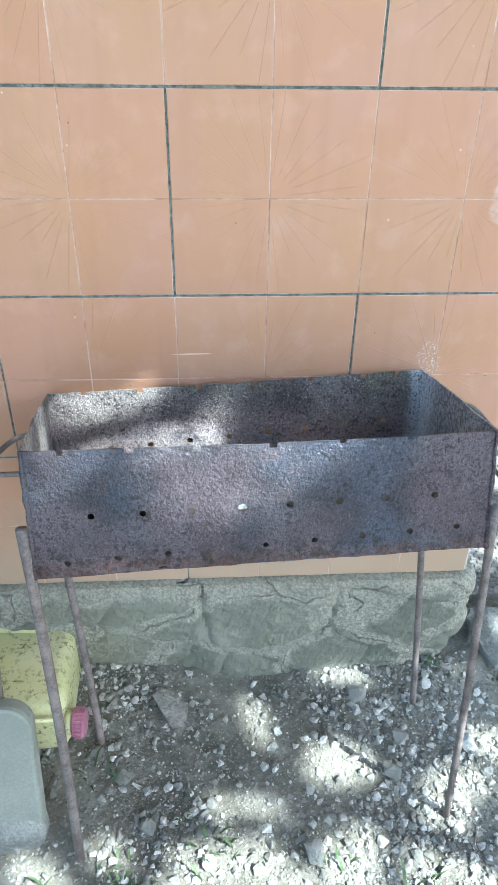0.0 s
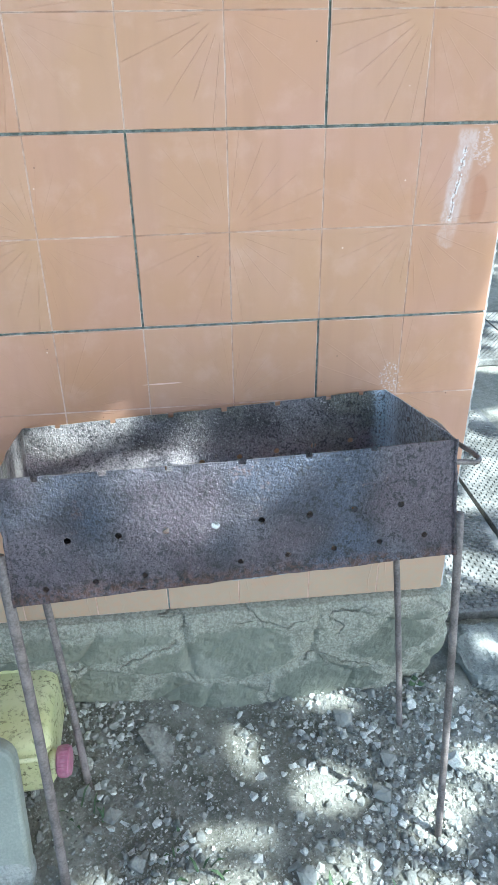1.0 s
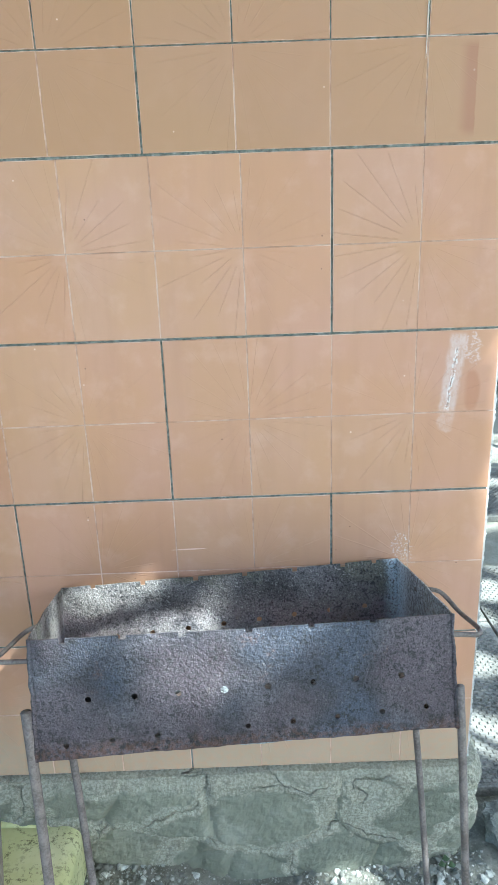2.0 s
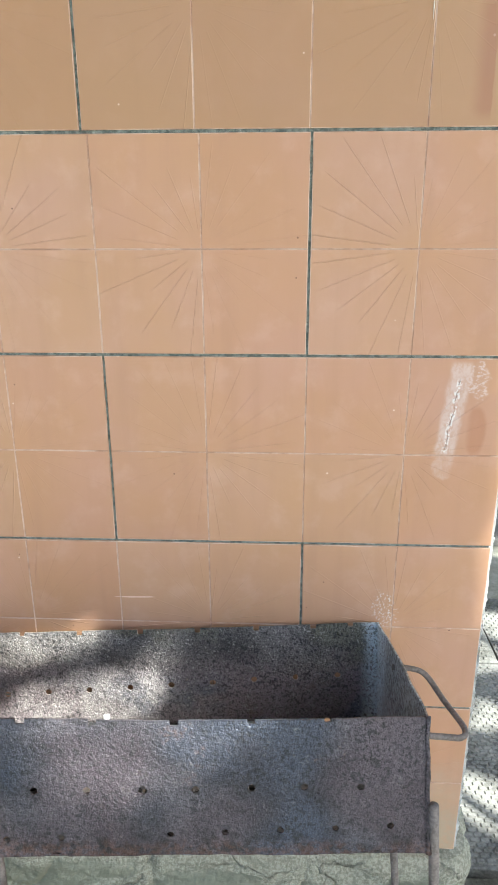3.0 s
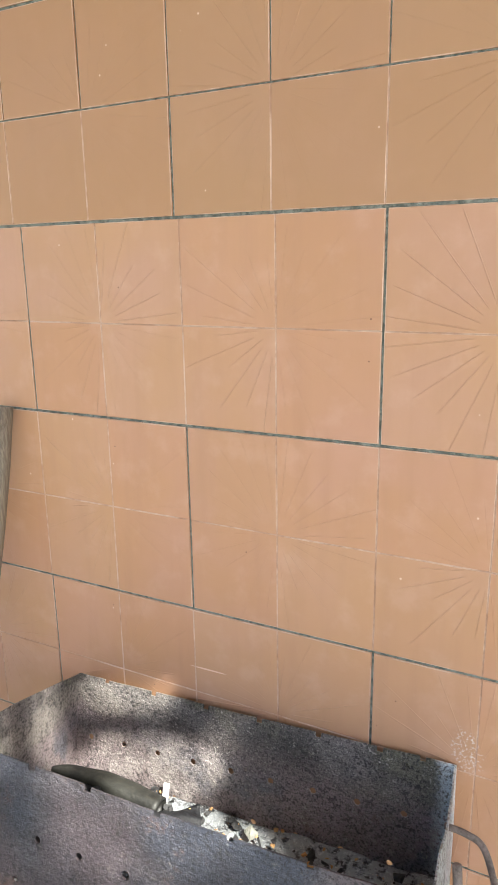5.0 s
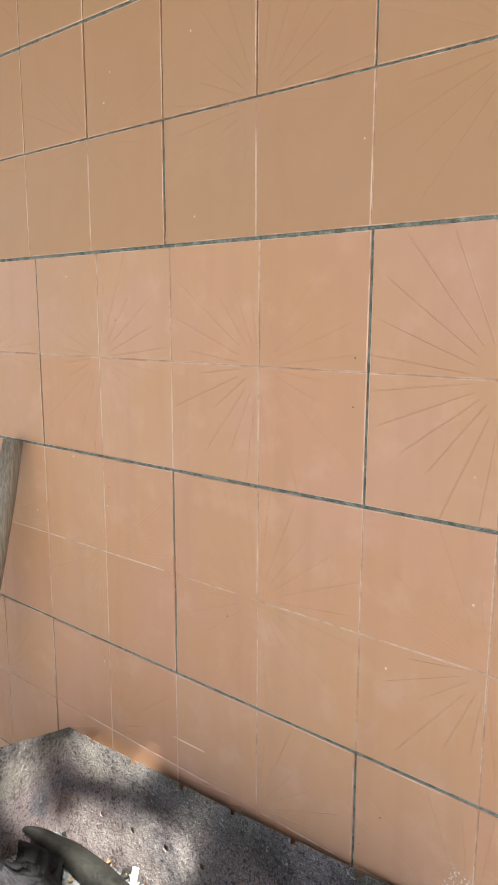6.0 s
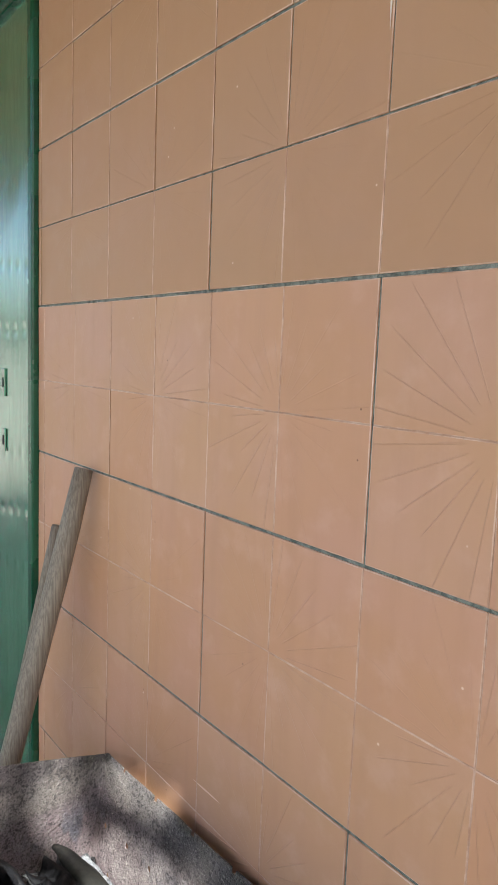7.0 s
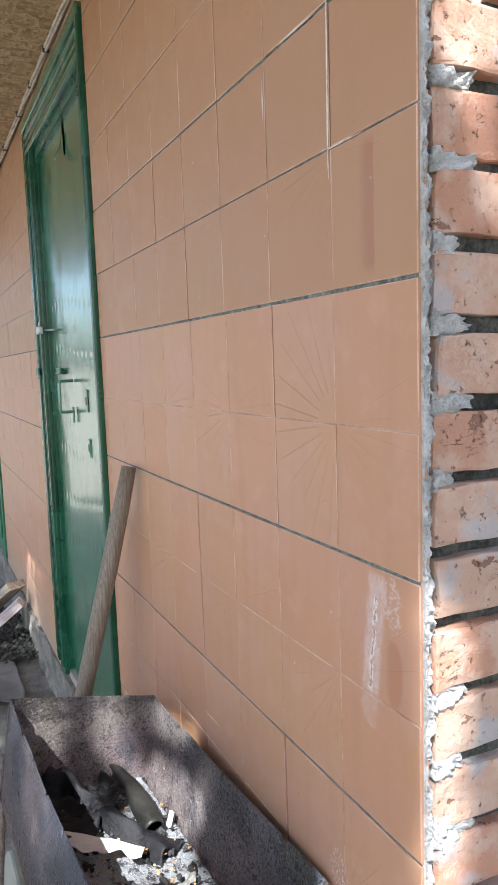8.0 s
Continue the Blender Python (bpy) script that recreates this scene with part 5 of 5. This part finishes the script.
    part("hasp", box((-2.165, -0.020, 1.436), (-2.105, -0.010, 1.462), 0.004), M_TRIM, d)
    part("hasp", box((-1.90, 0.006, 1.438), (-1.83, 0.018, 1.460), 0.004), M_TRIM, leaf)
    lock = part("padlock", box((-2.03, -0.030, 1.580), (-1.998, -0.010, 1.608), 0.004), M_ZINC, d, "small zinc padlock")
    part("shackle", tube([(-2.026, -0.020, 1.606), (-2.024, -0.020, 1.622), (-2.006, -0.020, 1.622), (-2.002, -0.020, 1.606)], 0.0025, 8), M_ZINC, lock)
    part("bolt", tube([(-2.05, -0.012, 1.596), (-1.90, 0.012, 1.590)], 0.0045, 8), M_GREEN, d)
    for z, r in ((1.36, 0.034), (1.22, 0.028)):
        kp = part("key_plate", box((-1.522, 0.0165, z - r), (-1.502, 0.0205, z + r), 0.002), M_GREEN, leaf)
        part("keyhole", box((-1.516, 0.0150, z - 0.012), (-1.509, 0.0170, z + 0.012), 0.0008), M_DARK, kp)


build_door()


def build_door_two():
    d = thing("door_2", ((DOOR2_L + DOOR2_R) / 2, 0.02, 0.29), "green panelled wooden door with glass panes", "door", kind="structure")
    part("jamb", box((DOOR2_R - 0.03, -0.010, 0.32), (DOOR2_R, 0.11, 2.37), 0.006), M_SATIN, d)
    part("jamb", box((DOOR2_L, -0.02, 0.29), (DOOR2_L + 0.06, 0.11, 2.37), 0.006), M_SATIN, d)
    part("head", box((DOOR2_L + 0.06, -0.02, 2.31), (DOOR2_R - 0.03, 0.11, 2.37), 0.006), M_SATIN, d)
    a, b = DOOR2_L + 0.06, DOOR2_R - 0.03
    part("lower_leaf", box((a, -0.006, 0.32), (b, 0.034, 1.44), 0.004), M_SATIN, d)
    for z0, z1 in ((0.42, 0.82), (0.90, 1.04), (1.12, 1.34)):
        part("raised_panel", box((a + 0.08, -0.016, z0), (b - 0.08, -0.004, z1), 0.006), M_SATIN, d)
    for x in (a, (a + b) / 2 - 0.03, b - 0.07):
        part("stile", box((x, -0.006, 1.44), (x + 0.07, 0.034, 2.31), 0.004), M_SATIN, d)
    for z in (1.44, 1.66, 2.24):
        part("glazing_bar", box((a + 0.07, -0.004, z), (b - 0.07, 0.032, z + 0.05), 0.004), M_SATIN, d)
    for x in (a + 0.07, (a + b) / 2 + 0.04):
        for z in (1.49, 1.71):
            part("pane", box((x, 0.010, z), (x + 0.29, 0.014, z + (0.17 if z < 1.6 else 0.53))), M_GLASS, d)
    c = thing("door_curtain", (-4.2, -0.01, 2.2), "dark red bead curtain fringe over the green door", "curtain")
    rng = random.Random(8)
    for k in range(34):
        x = DOOR2_R - 0.05 - 0.022 * k
        low = 1.84 + rng.uniform(-0.05, 0.06)
        pts = [(x + rng.uniform(-0.006, 0.006), -0.03 + rng.uniform(-0.008, 0.008), 2.30 - (2.30 - low) * s / 8) for s in range(9)]
        part("strand", tube(pts, [rng.uniform(0.006, 0.011) for _ in pts], 6), M_CURT, c)
    part("rod", tube([(DOOR2_R - 0.02, -0.03, 2.305), (DOOR2_L, -0.03, 2.305)], 0.008, 8), M_CURT, c)


build_door_two()


def build_cable():
    rng = random.Random(4)
    c = thing("cable_bundle", (-2.5, -0.02, EAVE - 0.02), "twisted cream cable bundle along the soffit", "cable")
    for k in range(3):
        pts = []
        for i in range(150):
            x = -1.05 - 3.4 * i / 149
            sag = 0.005 * noise.noise((x * 6, 0, 1)) + 0.003 * noise.noise((x * 9, k, 1))
            a = x * 5 + k * 2.1
            pts.append((x, -0.014 + 0.0045 * math.cos(a), EAVE - 0.012 + sag + 0.0045 * math.sin(a)))
        part("cable", tube(pts, 0.0042, 6), M_CABLE, c, smooth=True)
    for x in (-1.62, -1.90, -2.18, -2.60, -3.05, -3.5):
        part("clip", box((x, -0.024, EAVE - 0.021), (x + 0.006, -0.004, EAVE - 0.001), 0.002), M_CLIP, c)


build_cable()


def build_sticks():
    t = tube([Vector((-0.955, -0.022, 1.236)).lerp(Vector((-0.940, -0.345, 0.02)), k / 12) + Vector((0.003 * math.sin(k), 0, 0)) for k in range(13)], [0.0165, 0.0185] + [0.019] * 11, 16)
    ob = part("tool_handle", t, M_HANDLE, smooth=True)
    tagged(ob, "worn grey wooden tool handle leaning on the tiles", "handle", "handles on the wall")
    t = tube([Vector((-1.026, -0.040, 1.118)).lerp(Vector((-1.06, -0.27, 0.02)), k / 12) for k in range(13)], 0.0125, 12)
    ob = part("tool_handle", t, M_HANDLE, smooth=True)
    tagged(ob, "thin brown wooden tool handle leaning behind a thicker one", "handle", "handles on the wall")


build_sticks()


def build_left_ground():
    def where(u, v):
        x, y = -4.6 + 3.3 * u, -0.36 + 0.37 * v
        return Vector((x, y + 0.010 * noise.noise((x * 4, 1, 2)) * (1 - v), 0.10 + 0.008 * noise.noise((x * 5, y * 5, 1)) + 0.004 * noise.noise((x * 22, y * 22, 1))))

    ob = part("pavement", grid(160, 24, where, (0, 0, -0.2)), M_CONC, smooth=False)
    tagged(ob, "cracked grey concrete strip along the house wall", "pavement", kind="structure")

    def felt(u, v):
        x, y = -2.95 + 0.62 * u, -0.36 + 0.24 * v
        edge = 0.02 * noise.noise((x * 9, y * 3, 6))
        curl = 0.035 * max(0.0, (u - 0.82) / 0.18) ** 2 * (0.5 + 0.5 * math.sin(v * 5))
        return Vector((x + edge, y + 0.02 * noise.noise((x * 5, 2, 1)), 0.119 + curl + 0.004 * noise.noise((x * 12, y * 12, 4))))

    ob = part("roofing_felt", grid(30, 16, felt, (0, 0, -0.004)), M_FELT)
    tagged(ob, "torn grey roofing felt sheet on the concrete", "felt sheet")
    for a, b, w, mat_, lab in (
        (Vector((-3.05, -0.05, 0.385)), Vector((-3.37, -0.225, 0.130)), 0.10, M_PLANK, "dusty weathered plank leaning on the footing"),
        (Vector((-2.89, -0.05, 0.345)), Vector((-2.975, -0.30, 0.128)), 0.07, M_PLANK_PINK, "greyish painted plank leaning on the footing"),
    ):
        d = (b - a)
        n = d.length
        d.normalize()
        side = d.cross(Vector((0, 0, 1))).normalized()
        up = side.cross(d)
        m = Matrix((d, side, up)).transposed().to_4x4()
        m.translation = a
        ob = part("plank", box((0, -w / 2, -0.021), (n, w / 2, 0.021), 0.004), mat_)
        ob.matrix_world = m
        tagged(ob, lab, "plank", "planks")
    rng = random.Random(21)
    shapes = [hull(rng, 11, 0.7) for _ in range(10)]
    places = [(rng.uniform(-3.5, -2.72), rng.uniform(-0.22, -0.01), 0.115 + rng.uniform(0, 0.03), rng.uniform(0.012, 0.045)) for _ in range(420)]
    rub = part("rubble", scatter(shapes, places, rng), M_JOINT)
    tagged(rub, "dark broken rubble under the planks", "rubble", kind="stuff")


build_left_ground()


# ---- trees out of view that shade the yard ----
# gaps in the leaves, by where their light falls: from, to, half-width
GROUND_GAPS = [
    ((-0.315, -0.250, 0), (-0.262, -0.250, 0), 0.046), ((-0.560, -0.332, 0), (-0.450, -0.336, 0), 0.020), ((-0.316, -0.062, 0), (-0.225, -0.045, 0), 0.028),
    ((-0.465, -0.110, 0), (-0.455, -0.185, 0), 0.022), ((-0.230, -0.400, 0), (-0.110, -0.435, 0), 0.052), ((-0.140, -0.365, 0), (-0.020, -0.300, 0), 0.040),
    ((-0.300, -0.465, 0), (-0.050, -0.500, 0), 0.055), ((-0.600, -0.440, 0), (-0.470, -0.430, 0), 0.034), ((-0.420, -0.500, 0), (-0.640, -0.520, 0), 0.045),
    ((-0.760, -0.405, 0), (-0.740, -0.420, 0), 0.026), ((-0.900, -0.430, 0), (-0.840, -0.470, 0), 0.032), ((0.060, -0.090, 0), (0.150, -0.180, 0), 0.045),
    ((0.020, -0.200, 0), (0.160, -0.330, 0), 0.040), ((0.20, 0.03, 0.06), (0.36, 0.05, 0.06), 0.055),
]
GRILL_GAPS = [
    ((-0.800, -0.045, 0.718), (-0.650, -0.043, 0.762), 0.030), ((-0.745, -0.050, 0.618), (-0.575, -0.050, 0.690), 0.046), ((-0.68, -0.090, 0.600), (-0.58, -0.080, 0.625), 0.036),
    ((-0.810, -0.240, 0.785), (-0.810, -0.262, 0.700), 0.022), ((-0.810, -0.135, 0.775), (-0.810, -0.120, 0.660), 0.024), ((-0.72, -0.22, 0.66), (-0.60, -0.25, 0.655), 0.030),
    ((-0.60, -0.255, 0.655), (-0.52, -0.175, 0.648), 0.034), ((-0.50, -0.120, 0.63), (-0.43, -0.105, 0.63), 0.014),
    ((-0.53, -0.340, 0.775), (-0.56, -0.345, 0.725), 0.016), ((-0.69, -0.345, 0.705), (-0.66, -0.345, 0.69), 0.012),
]
BRICK_GAPS = [
    ((-0.009, 0.036, 0.80), (-0.009, 0.038, 1.17), 0.026), ((-0.009, 0.060, 1.74), (-0.009, 0.085, 1.78), 0.032), ((-0.009, 0.095, 1.60), (-0.009, 0.105, 1.63), 0.016),
]
_fleck = random.Random(40)
YARD_GAPS = []
for _ in range(80):
    _y = _fleck.uniform(0.05, 4.2)
    if 1.30 < _y < 1.74:
        continue
    _p = Vector((max(0.04, _fleck.uniform(-0.30, 0.5) + 0.47 * _y), _y, 0.0))
    YARD_GAPS.append((_p, _p + Vector((_fleck.uniform(-0.12, 0.12), _fleck.uniform(-0.06, 0.06), 0)), _fleck.uniform(0.03, 0.09)))
GAPS = [(Vector(a), Vector(b), r + extra) for some, extra in ((GROUND_GAPS, 0.010), (GRILL_GAPS, 0.020), (BRICK_GAPS, 0.010), (YARD_GAPS, 0.012)) for a, b, r in some]
# rows of small leaves added out of view to shade bars across the lit plates: from, to
SHADE_BARS = [
    (Vector((-0.815, -0.045, 0.668)), Vector((-0.545, -0.045, 0.768))), (Vector((-0.815, -0.076, 0.790)), Vector((-0.815, -0.070, 0.690))), (Vector((-0.815, -0.178, 0.790)), Vector((-0.815, -0.205, 0.660))),
]


_ACROSS = SUN.orthogonal().normalized()
SUN_AXES = np.array([_ACROSS, SUN.cross(_ACROSS)])


def off_beam(flat, a, b):
    """How far points, seen along the sun, lie from the sunbeams that end between a and b."""
    a, b = SUN_AXES @ np.array(a), SUN_AXES @ np.array(b)
    d = b - a
    t = np.clip((flat - a) @ d / max(d @ d, 1e-9), 0.0, 1.0)
    return np.hypot(*(flat - a - t[:, None] * d).T)


def lit_by_gap(places):
    flat = np.array(places) @ SUN_AXES.T
    lit = np.zeros(len(flat), bool)
    for a, b, r in GAPS:
        lit |= off_beam(flat, a, b) < r
    for a, b in SHADE_BARS:
        lit &= off_beam(flat, a, b) >= 0.006
    return lit


def build_tree(name, foot, top, spread, count, seed, size=1.0):
    rng = random.Random(seed)
    t = thing(name, foot, "leafy yard tree out of view with a broad uneven crown", "tree", "yard trees")
    foot, top = Vector(foot), Vector(top)
    trunk = smooth_line([foot - Vector((0, 0, 0.1)), foot.lerp(top, 0.35) + Vector((0.08, 0.05, 0)), foot.lerp(top, 0.7) - Vector((0.06, 0.08, 0)), top], 5)
    bm = tube(trunk, [0.15 - 0.10 * k / (len(trunk) - 1) for k in range(len(trunk))], 12)
    tips = []
    for k in range(16):
        a = 2.4 * k
        start = foot.lerp(top, 0.45 + 0.5 * k / 16)
        end = top + Vector((math.cos(a) * spread.x * rng.uniform(0.4, 0.9), math.sin(a) * spread.y * rng.uniform(0.4, 0.9), rng.uniform(-0.6, 0.9) * spread.z))
        tips.append((start, end))
        tube(smooth_line([start, start.lerp(end, 0.5) + Vector((0, 0, 0.2)), end], 4), [0.05 - 0.04 * j / 8 for j in range(9)], 6, bm)
    part("trunk", bm, M_BARK, t, smooth=True)
    clumps = []
    for k in range(170):
        d = Vector((rng.gauss(0, 1), rng.gauss(0, 1), rng.gauss(0, 1))).normalized() * rng.uniform(0.25, 1.0) ** 0.6
        c = top + Vector((d.x * spread.x, d.y * spread.y, d.z * spread.z))
        clumps.append((c, rng.uniform(0.25, 0.50)))
    verts, faces, places = [], [], []
    for _ in range(count):
        c, r = clumps[rng.randrange(len(clumps))]
        places.append(c + Vector((rng.gauss(0, r * 0.6), rng.gauss(0, r * 0.6), rng.gauss(0, r * 0.35))))
    for q, lit in zip(places, lit_by_gap(places)):
        if q.z < 2.75 or lit:
            continue
        m = Euler((rng.gauss(0, 0.6), rng.gauss(0, 0.6), rng.uniform(0, 6.28))).to_matrix()
        l, w = rng.uniform(0.038, 0.065) * size, rng.uniform(0.020, 0.034) * size
        at = len(verts)
        for p in ((-l, 0, 0), (-l * 0.2, w, 0.012), (l, 0, -0.01), (-l * 0.2, -w, 0.012), (-l * 0.1, 0, 0)):
            verts.append(tuple(q + m @ Vector(p)))
        faces += [(at, at + 4, at + 1), (at + 4, at + 2, at + 1), (at, at + 3, at + 4), (at + 4, at + 3, at + 2)]
    # extra leaves set in the sun's path to shape the bars of shade
    for a, b in SHADE_BARS if seed == 1 else ():
        for _ in range(110):
            q = a.lerp(b, rng.random()) + SUN * rng.uniform(2.75, 3.0) + Vector((rng.gauss(0, 0.004), rng.gauss(0, 0.004), rng.gauss(0, 0.004)))
            m = SUN.to_track_quat("Z", "Y").to_matrix() @ Euler((rng.gauss(0, 0.5), rng.gauss(0, 0.5), rng.uniform(0, 6.28))).to_matrix()
            at = len(verts)
            for p in ((-0.015, 0, 0), (-0.003, 0.008, 0.003), (0.015, 0, -0.003), (-0.003, -0.008, 0.003), (-0.002, 0, 0)):
                verts.append(tuple(q + m @ Vector(p)))
            faces += [(at, at + 4, at + 1), (at + 4, at + 2, at + 1), (at, at + 3, at + 4), (at + 4, at + 3, at + 2)]
    me = bpy.data.meshes.new("crown")
    me.from_pydata(verts, [], faces)
    part("crown", me, M_LEAF, t)


build_tree("tree", (4.6, -3.6, 0), (3.2, -2.05, 4.6), Vector((2.6, 1.55, 1.1)), 150000, 1, 0.60)
# added only to shade the front yard and cut its bounce on the wall
build_tree("tree", (-1.6, -6.2, 0), (-0.9, -3.4, 4.7), Vector((2.4, 1.4, 1.0)), 60000, 3)
build_tree("tree", (5.4, 2.3, 0), (4.2, 1.60, 4.8), Vector((2.6, 2.4, 1.2)), 40000, 2)


# ---- pieces of the walls ----
ROWS = [0.293, 0.450, 0.615, 0.775, 0.926, 1.079, 1.230, 1.380, 1.531, 1.687, 1.839, 1.993, 2.145, 2.297, 2.380]
WIDE, THIN = 0.0021, 0.0001


def joint_x(i, row):
    """Where the upright joint i lies in a row, counted from the corner of the house."""
    return -0.0035 if i == 0 else -0.15 * i - (0.0028 * max(0, i - 1) if row >= 8 else 0.0)


def joint_half(i, row):
    band = row // 2
    if i == 0:
        return 0.0
    if row >= 9:
        return 0.0011
    return WIDE * 0.85 if i % 4 == (2 if band % 2 else 0) else THIN


TILE_MESHES = {}


def tile_mesh(w, h):
    key = (round(w, 3), round(h, 3))
    if key not in TILE_MESHES:
        bm = bmesh.new()
        e, d, t = 0.0013, 0.0007, 0.011
        loops = []
        for ins, y in ((0, t), (0, d), (e, 0)):
            loops.append([Vector((x, y, z)) for x, z in ((ins, ins), (w - ins, ins), (w - ins, h - ins), (ins, h - ins))])
        rings_to_mesh(bm, loops)
        bmesh.ops.recalc_face_normals(bm, faces=bm.faces)
        me = mesh_of(bm, "tile")
        me.materials.append(M_TILE)
        me.materials.append(M_EDGE)
        for q in me.polygons:
            if max(abs(q.normal.x), abs(q.normal.z)) > 0.2 and q.normal.y < -0.2:
                q.material_index = 1
        TILE_MESHES[key] = me
    return TILE_MESHES[key]


def build_tiles():
    rng = random.Random(9)
    spans = [(DOOR_R + 0.016, 0.01), (DOOR2_R + 0.002, DOOR_L - 0.024)]
    for row in range(len(ROWS) - 1):
        lo = ROWS[row] + (WIDE if row % 2 == 0 else (0.0012 if row >= 9 else THIN)) * (0 if row == 0 else 1)
        hi = ROWS[row + 1] - (WIDE if row % 2 == 1 else (0.0012 if row >= 8 else THIN))
        for i in range(0, 26):
            a, b = joint_x(i + 1, row) + joint_half(i + 1, row), joint_x(i, row) - joint_half(i, row)
            for s0, s1 in spans:
                x0, x1 = max(a, s0), min(b, s1)
                if x1 - x0 < 0.012:
                    continue
                ob = new("tile", tile_mesh(x1 - x0, hi - lo))
                ob.parent = WALL
                ob.matrix_basis = Matrix.Translation((x0, 0.0 + rng.uniform(-0.0004, 0.0004), lo)) @ pose(0, 0, 0, rng.gauss(0, 0.12), 0, rng.gauss(0, 0.12))
    strip = part("lintel_strip", box((DOOR_L - 0.02, 0.0, DOOR_TOP + 0.024), (DOOR_R + 0.014, 0.0125, EAVE)), M_PLASTER, WALL)
    bm = bmesh.new()
    for s0, s1 in ((DOOR_R + 0.016, -0.006), (DOOR2_R + 0.002, DOOR_L - 0.024)):
        box((s0, 0.0023, ROWS[0] + 0.002), (s1, 0.0128, EAVE - 0.002), bm=bm)
    part("grout", bm, M_GROUT, WALL)
    # pale beads that stand in for the gloss highlight along some joints
    white = plain("joint_highlight", (0.60, 0.50, 0.42), (0.80, 0.74, 0.68), 40.0, 200.0, (0.25, 0.4))
    for line, thick in (
        ([(-0.1535, -0.0004, 1.655), (-0.1535, -0.0010, 1.675), (-0.1520, -0.0012, 1.76), (-0.1505, -0.0010, 1.86)], [0.0003, 0.0009, 0.0010, 0.0006]),
        ([(-0.1535, -0.0008, 1.6865), (-0.122, -0.0012, 1.6865), (-0.088, -0.0006, 1.6860)], [0.0010, 0.0009, 0.0003]),
        ([(-0.262, -0.0005, 1.8395), (-0.215, -0.0010, 1.8395), (-0.175, -0.0006, 1.8392)], [0.0004, 0.0013, 0.0005]),
        ([(-0.3070, -0.0004, 1.765), (-0.3070, -0.0008, 1.79), (-0.3070, -0.0004, 1.815)], [0.0003, 0.0009, 0.0003]),
    ):
        part("filler_bead", tube(line, thick, 8), white, WALL)


build_tiles()


def build_bricks():
    rng = random.Random(17)
    face = -0.009
    # near-black bed behind the bricks, far darker than the joint mortar
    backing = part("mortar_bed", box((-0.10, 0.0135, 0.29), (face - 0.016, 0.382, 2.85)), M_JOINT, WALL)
    z, k = 0.2548, 0
    shapes = []
    for s in range(6):
        bm = box((-0.10, 0.0, 0.0), (0.0, 0.118, 0.062), 0.004)
        bmesh.ops.subdivide_edges(bm, edges=[e for e in bm.edges if e.calc_length() > 0.02], cuts=4, use_grid_fill=True)
        for v in bm.verts:
            v.co += noise.noise_vector(v.co * 26 + Vector((s * 3.1, 0, 0))) * 0.0035 + noise.noise_vector(v.co * 80 + Vector((s, 0, 0))) * 0.0015
        me = mesh_of(bm, "brick")
        me.materials.append(M_BRICK)
        shapes.append(me)
    while z < 2.75:
        start = 0.026 + rng.uniform(-0.004, 0.006)
        y = start
        while y < 0.30:
            ob = new("brick", shapes[rng.randrange(6)])
            ob.parent = WALL
            ob.matrix_basis = Matrix.Translation((face + rng.uniform(-0.004, 0.003), y, z + rng.uniform(-0.002, 0.002))) @ pose(0, 0, 0, rng.gauss(0, 0.8), 0, rng.gauss(0, 0.6))
            y += 0.130
        z += 0.0774
        k += 1
    # mortar squeezed out behind the tile edge and into the joints
    def where(u, v):
        zz = 0.295 + 2.1 * v
        y = 0.0035 + 0.0240 * u
        lump_ = noise.noise((zz * 90, y * 90, 1)) * 0.0045 + noise.noise((zz * 210, y * 210, 1)) * 0.0040 + noise.noise((zz * 17, 3, 1)) * 0.004
        edge = 0.011 * noise.noise((zz * 30, 7, 2)) * u - 0.006 * u
        return Vector((0.0008 + 1.35 * lump_ * min(1.0, 0.30 + 2.0 * u) - 0.016 * u * u, y + edge, zz))

    part("mortar", grid(14, 1000, where, (-0.03, 0, 0)), M_MORTAR, WALL, smooth=False)
    bm = bmesh.new()
    z = 0.2548
    while z < 2.4:
        if rng.random() < 0.85:
            long_ = rng.uniform(0.024, 0.062)
            s = z * 3
            zz = z - 0.008

            def wad(u, v):
                y = 0.024 + long_ * u
                h = 0.0105 * (1 - 0.35 * u)
                return Vector((-0.007 + 0.008 * noise.noise((y * 60, zz * 50, v * 2)) + 0.005 * noise.noise((y * 190, zz * 50, v * 6)) - 0.006 * u, y + 0.006 * noise.noise((v * 3, s, 2)) * u, zz + h * (2 * v - 1) + 0.003 * noise.noise((y * 60, s, v))))

            grid(26, 9, wad, (-0.012, 0, 0), bm)
        z += 0.0774
    part("joint_mortar", bm, M_MORTAR, WALL, smooth=True)


build_bricks()
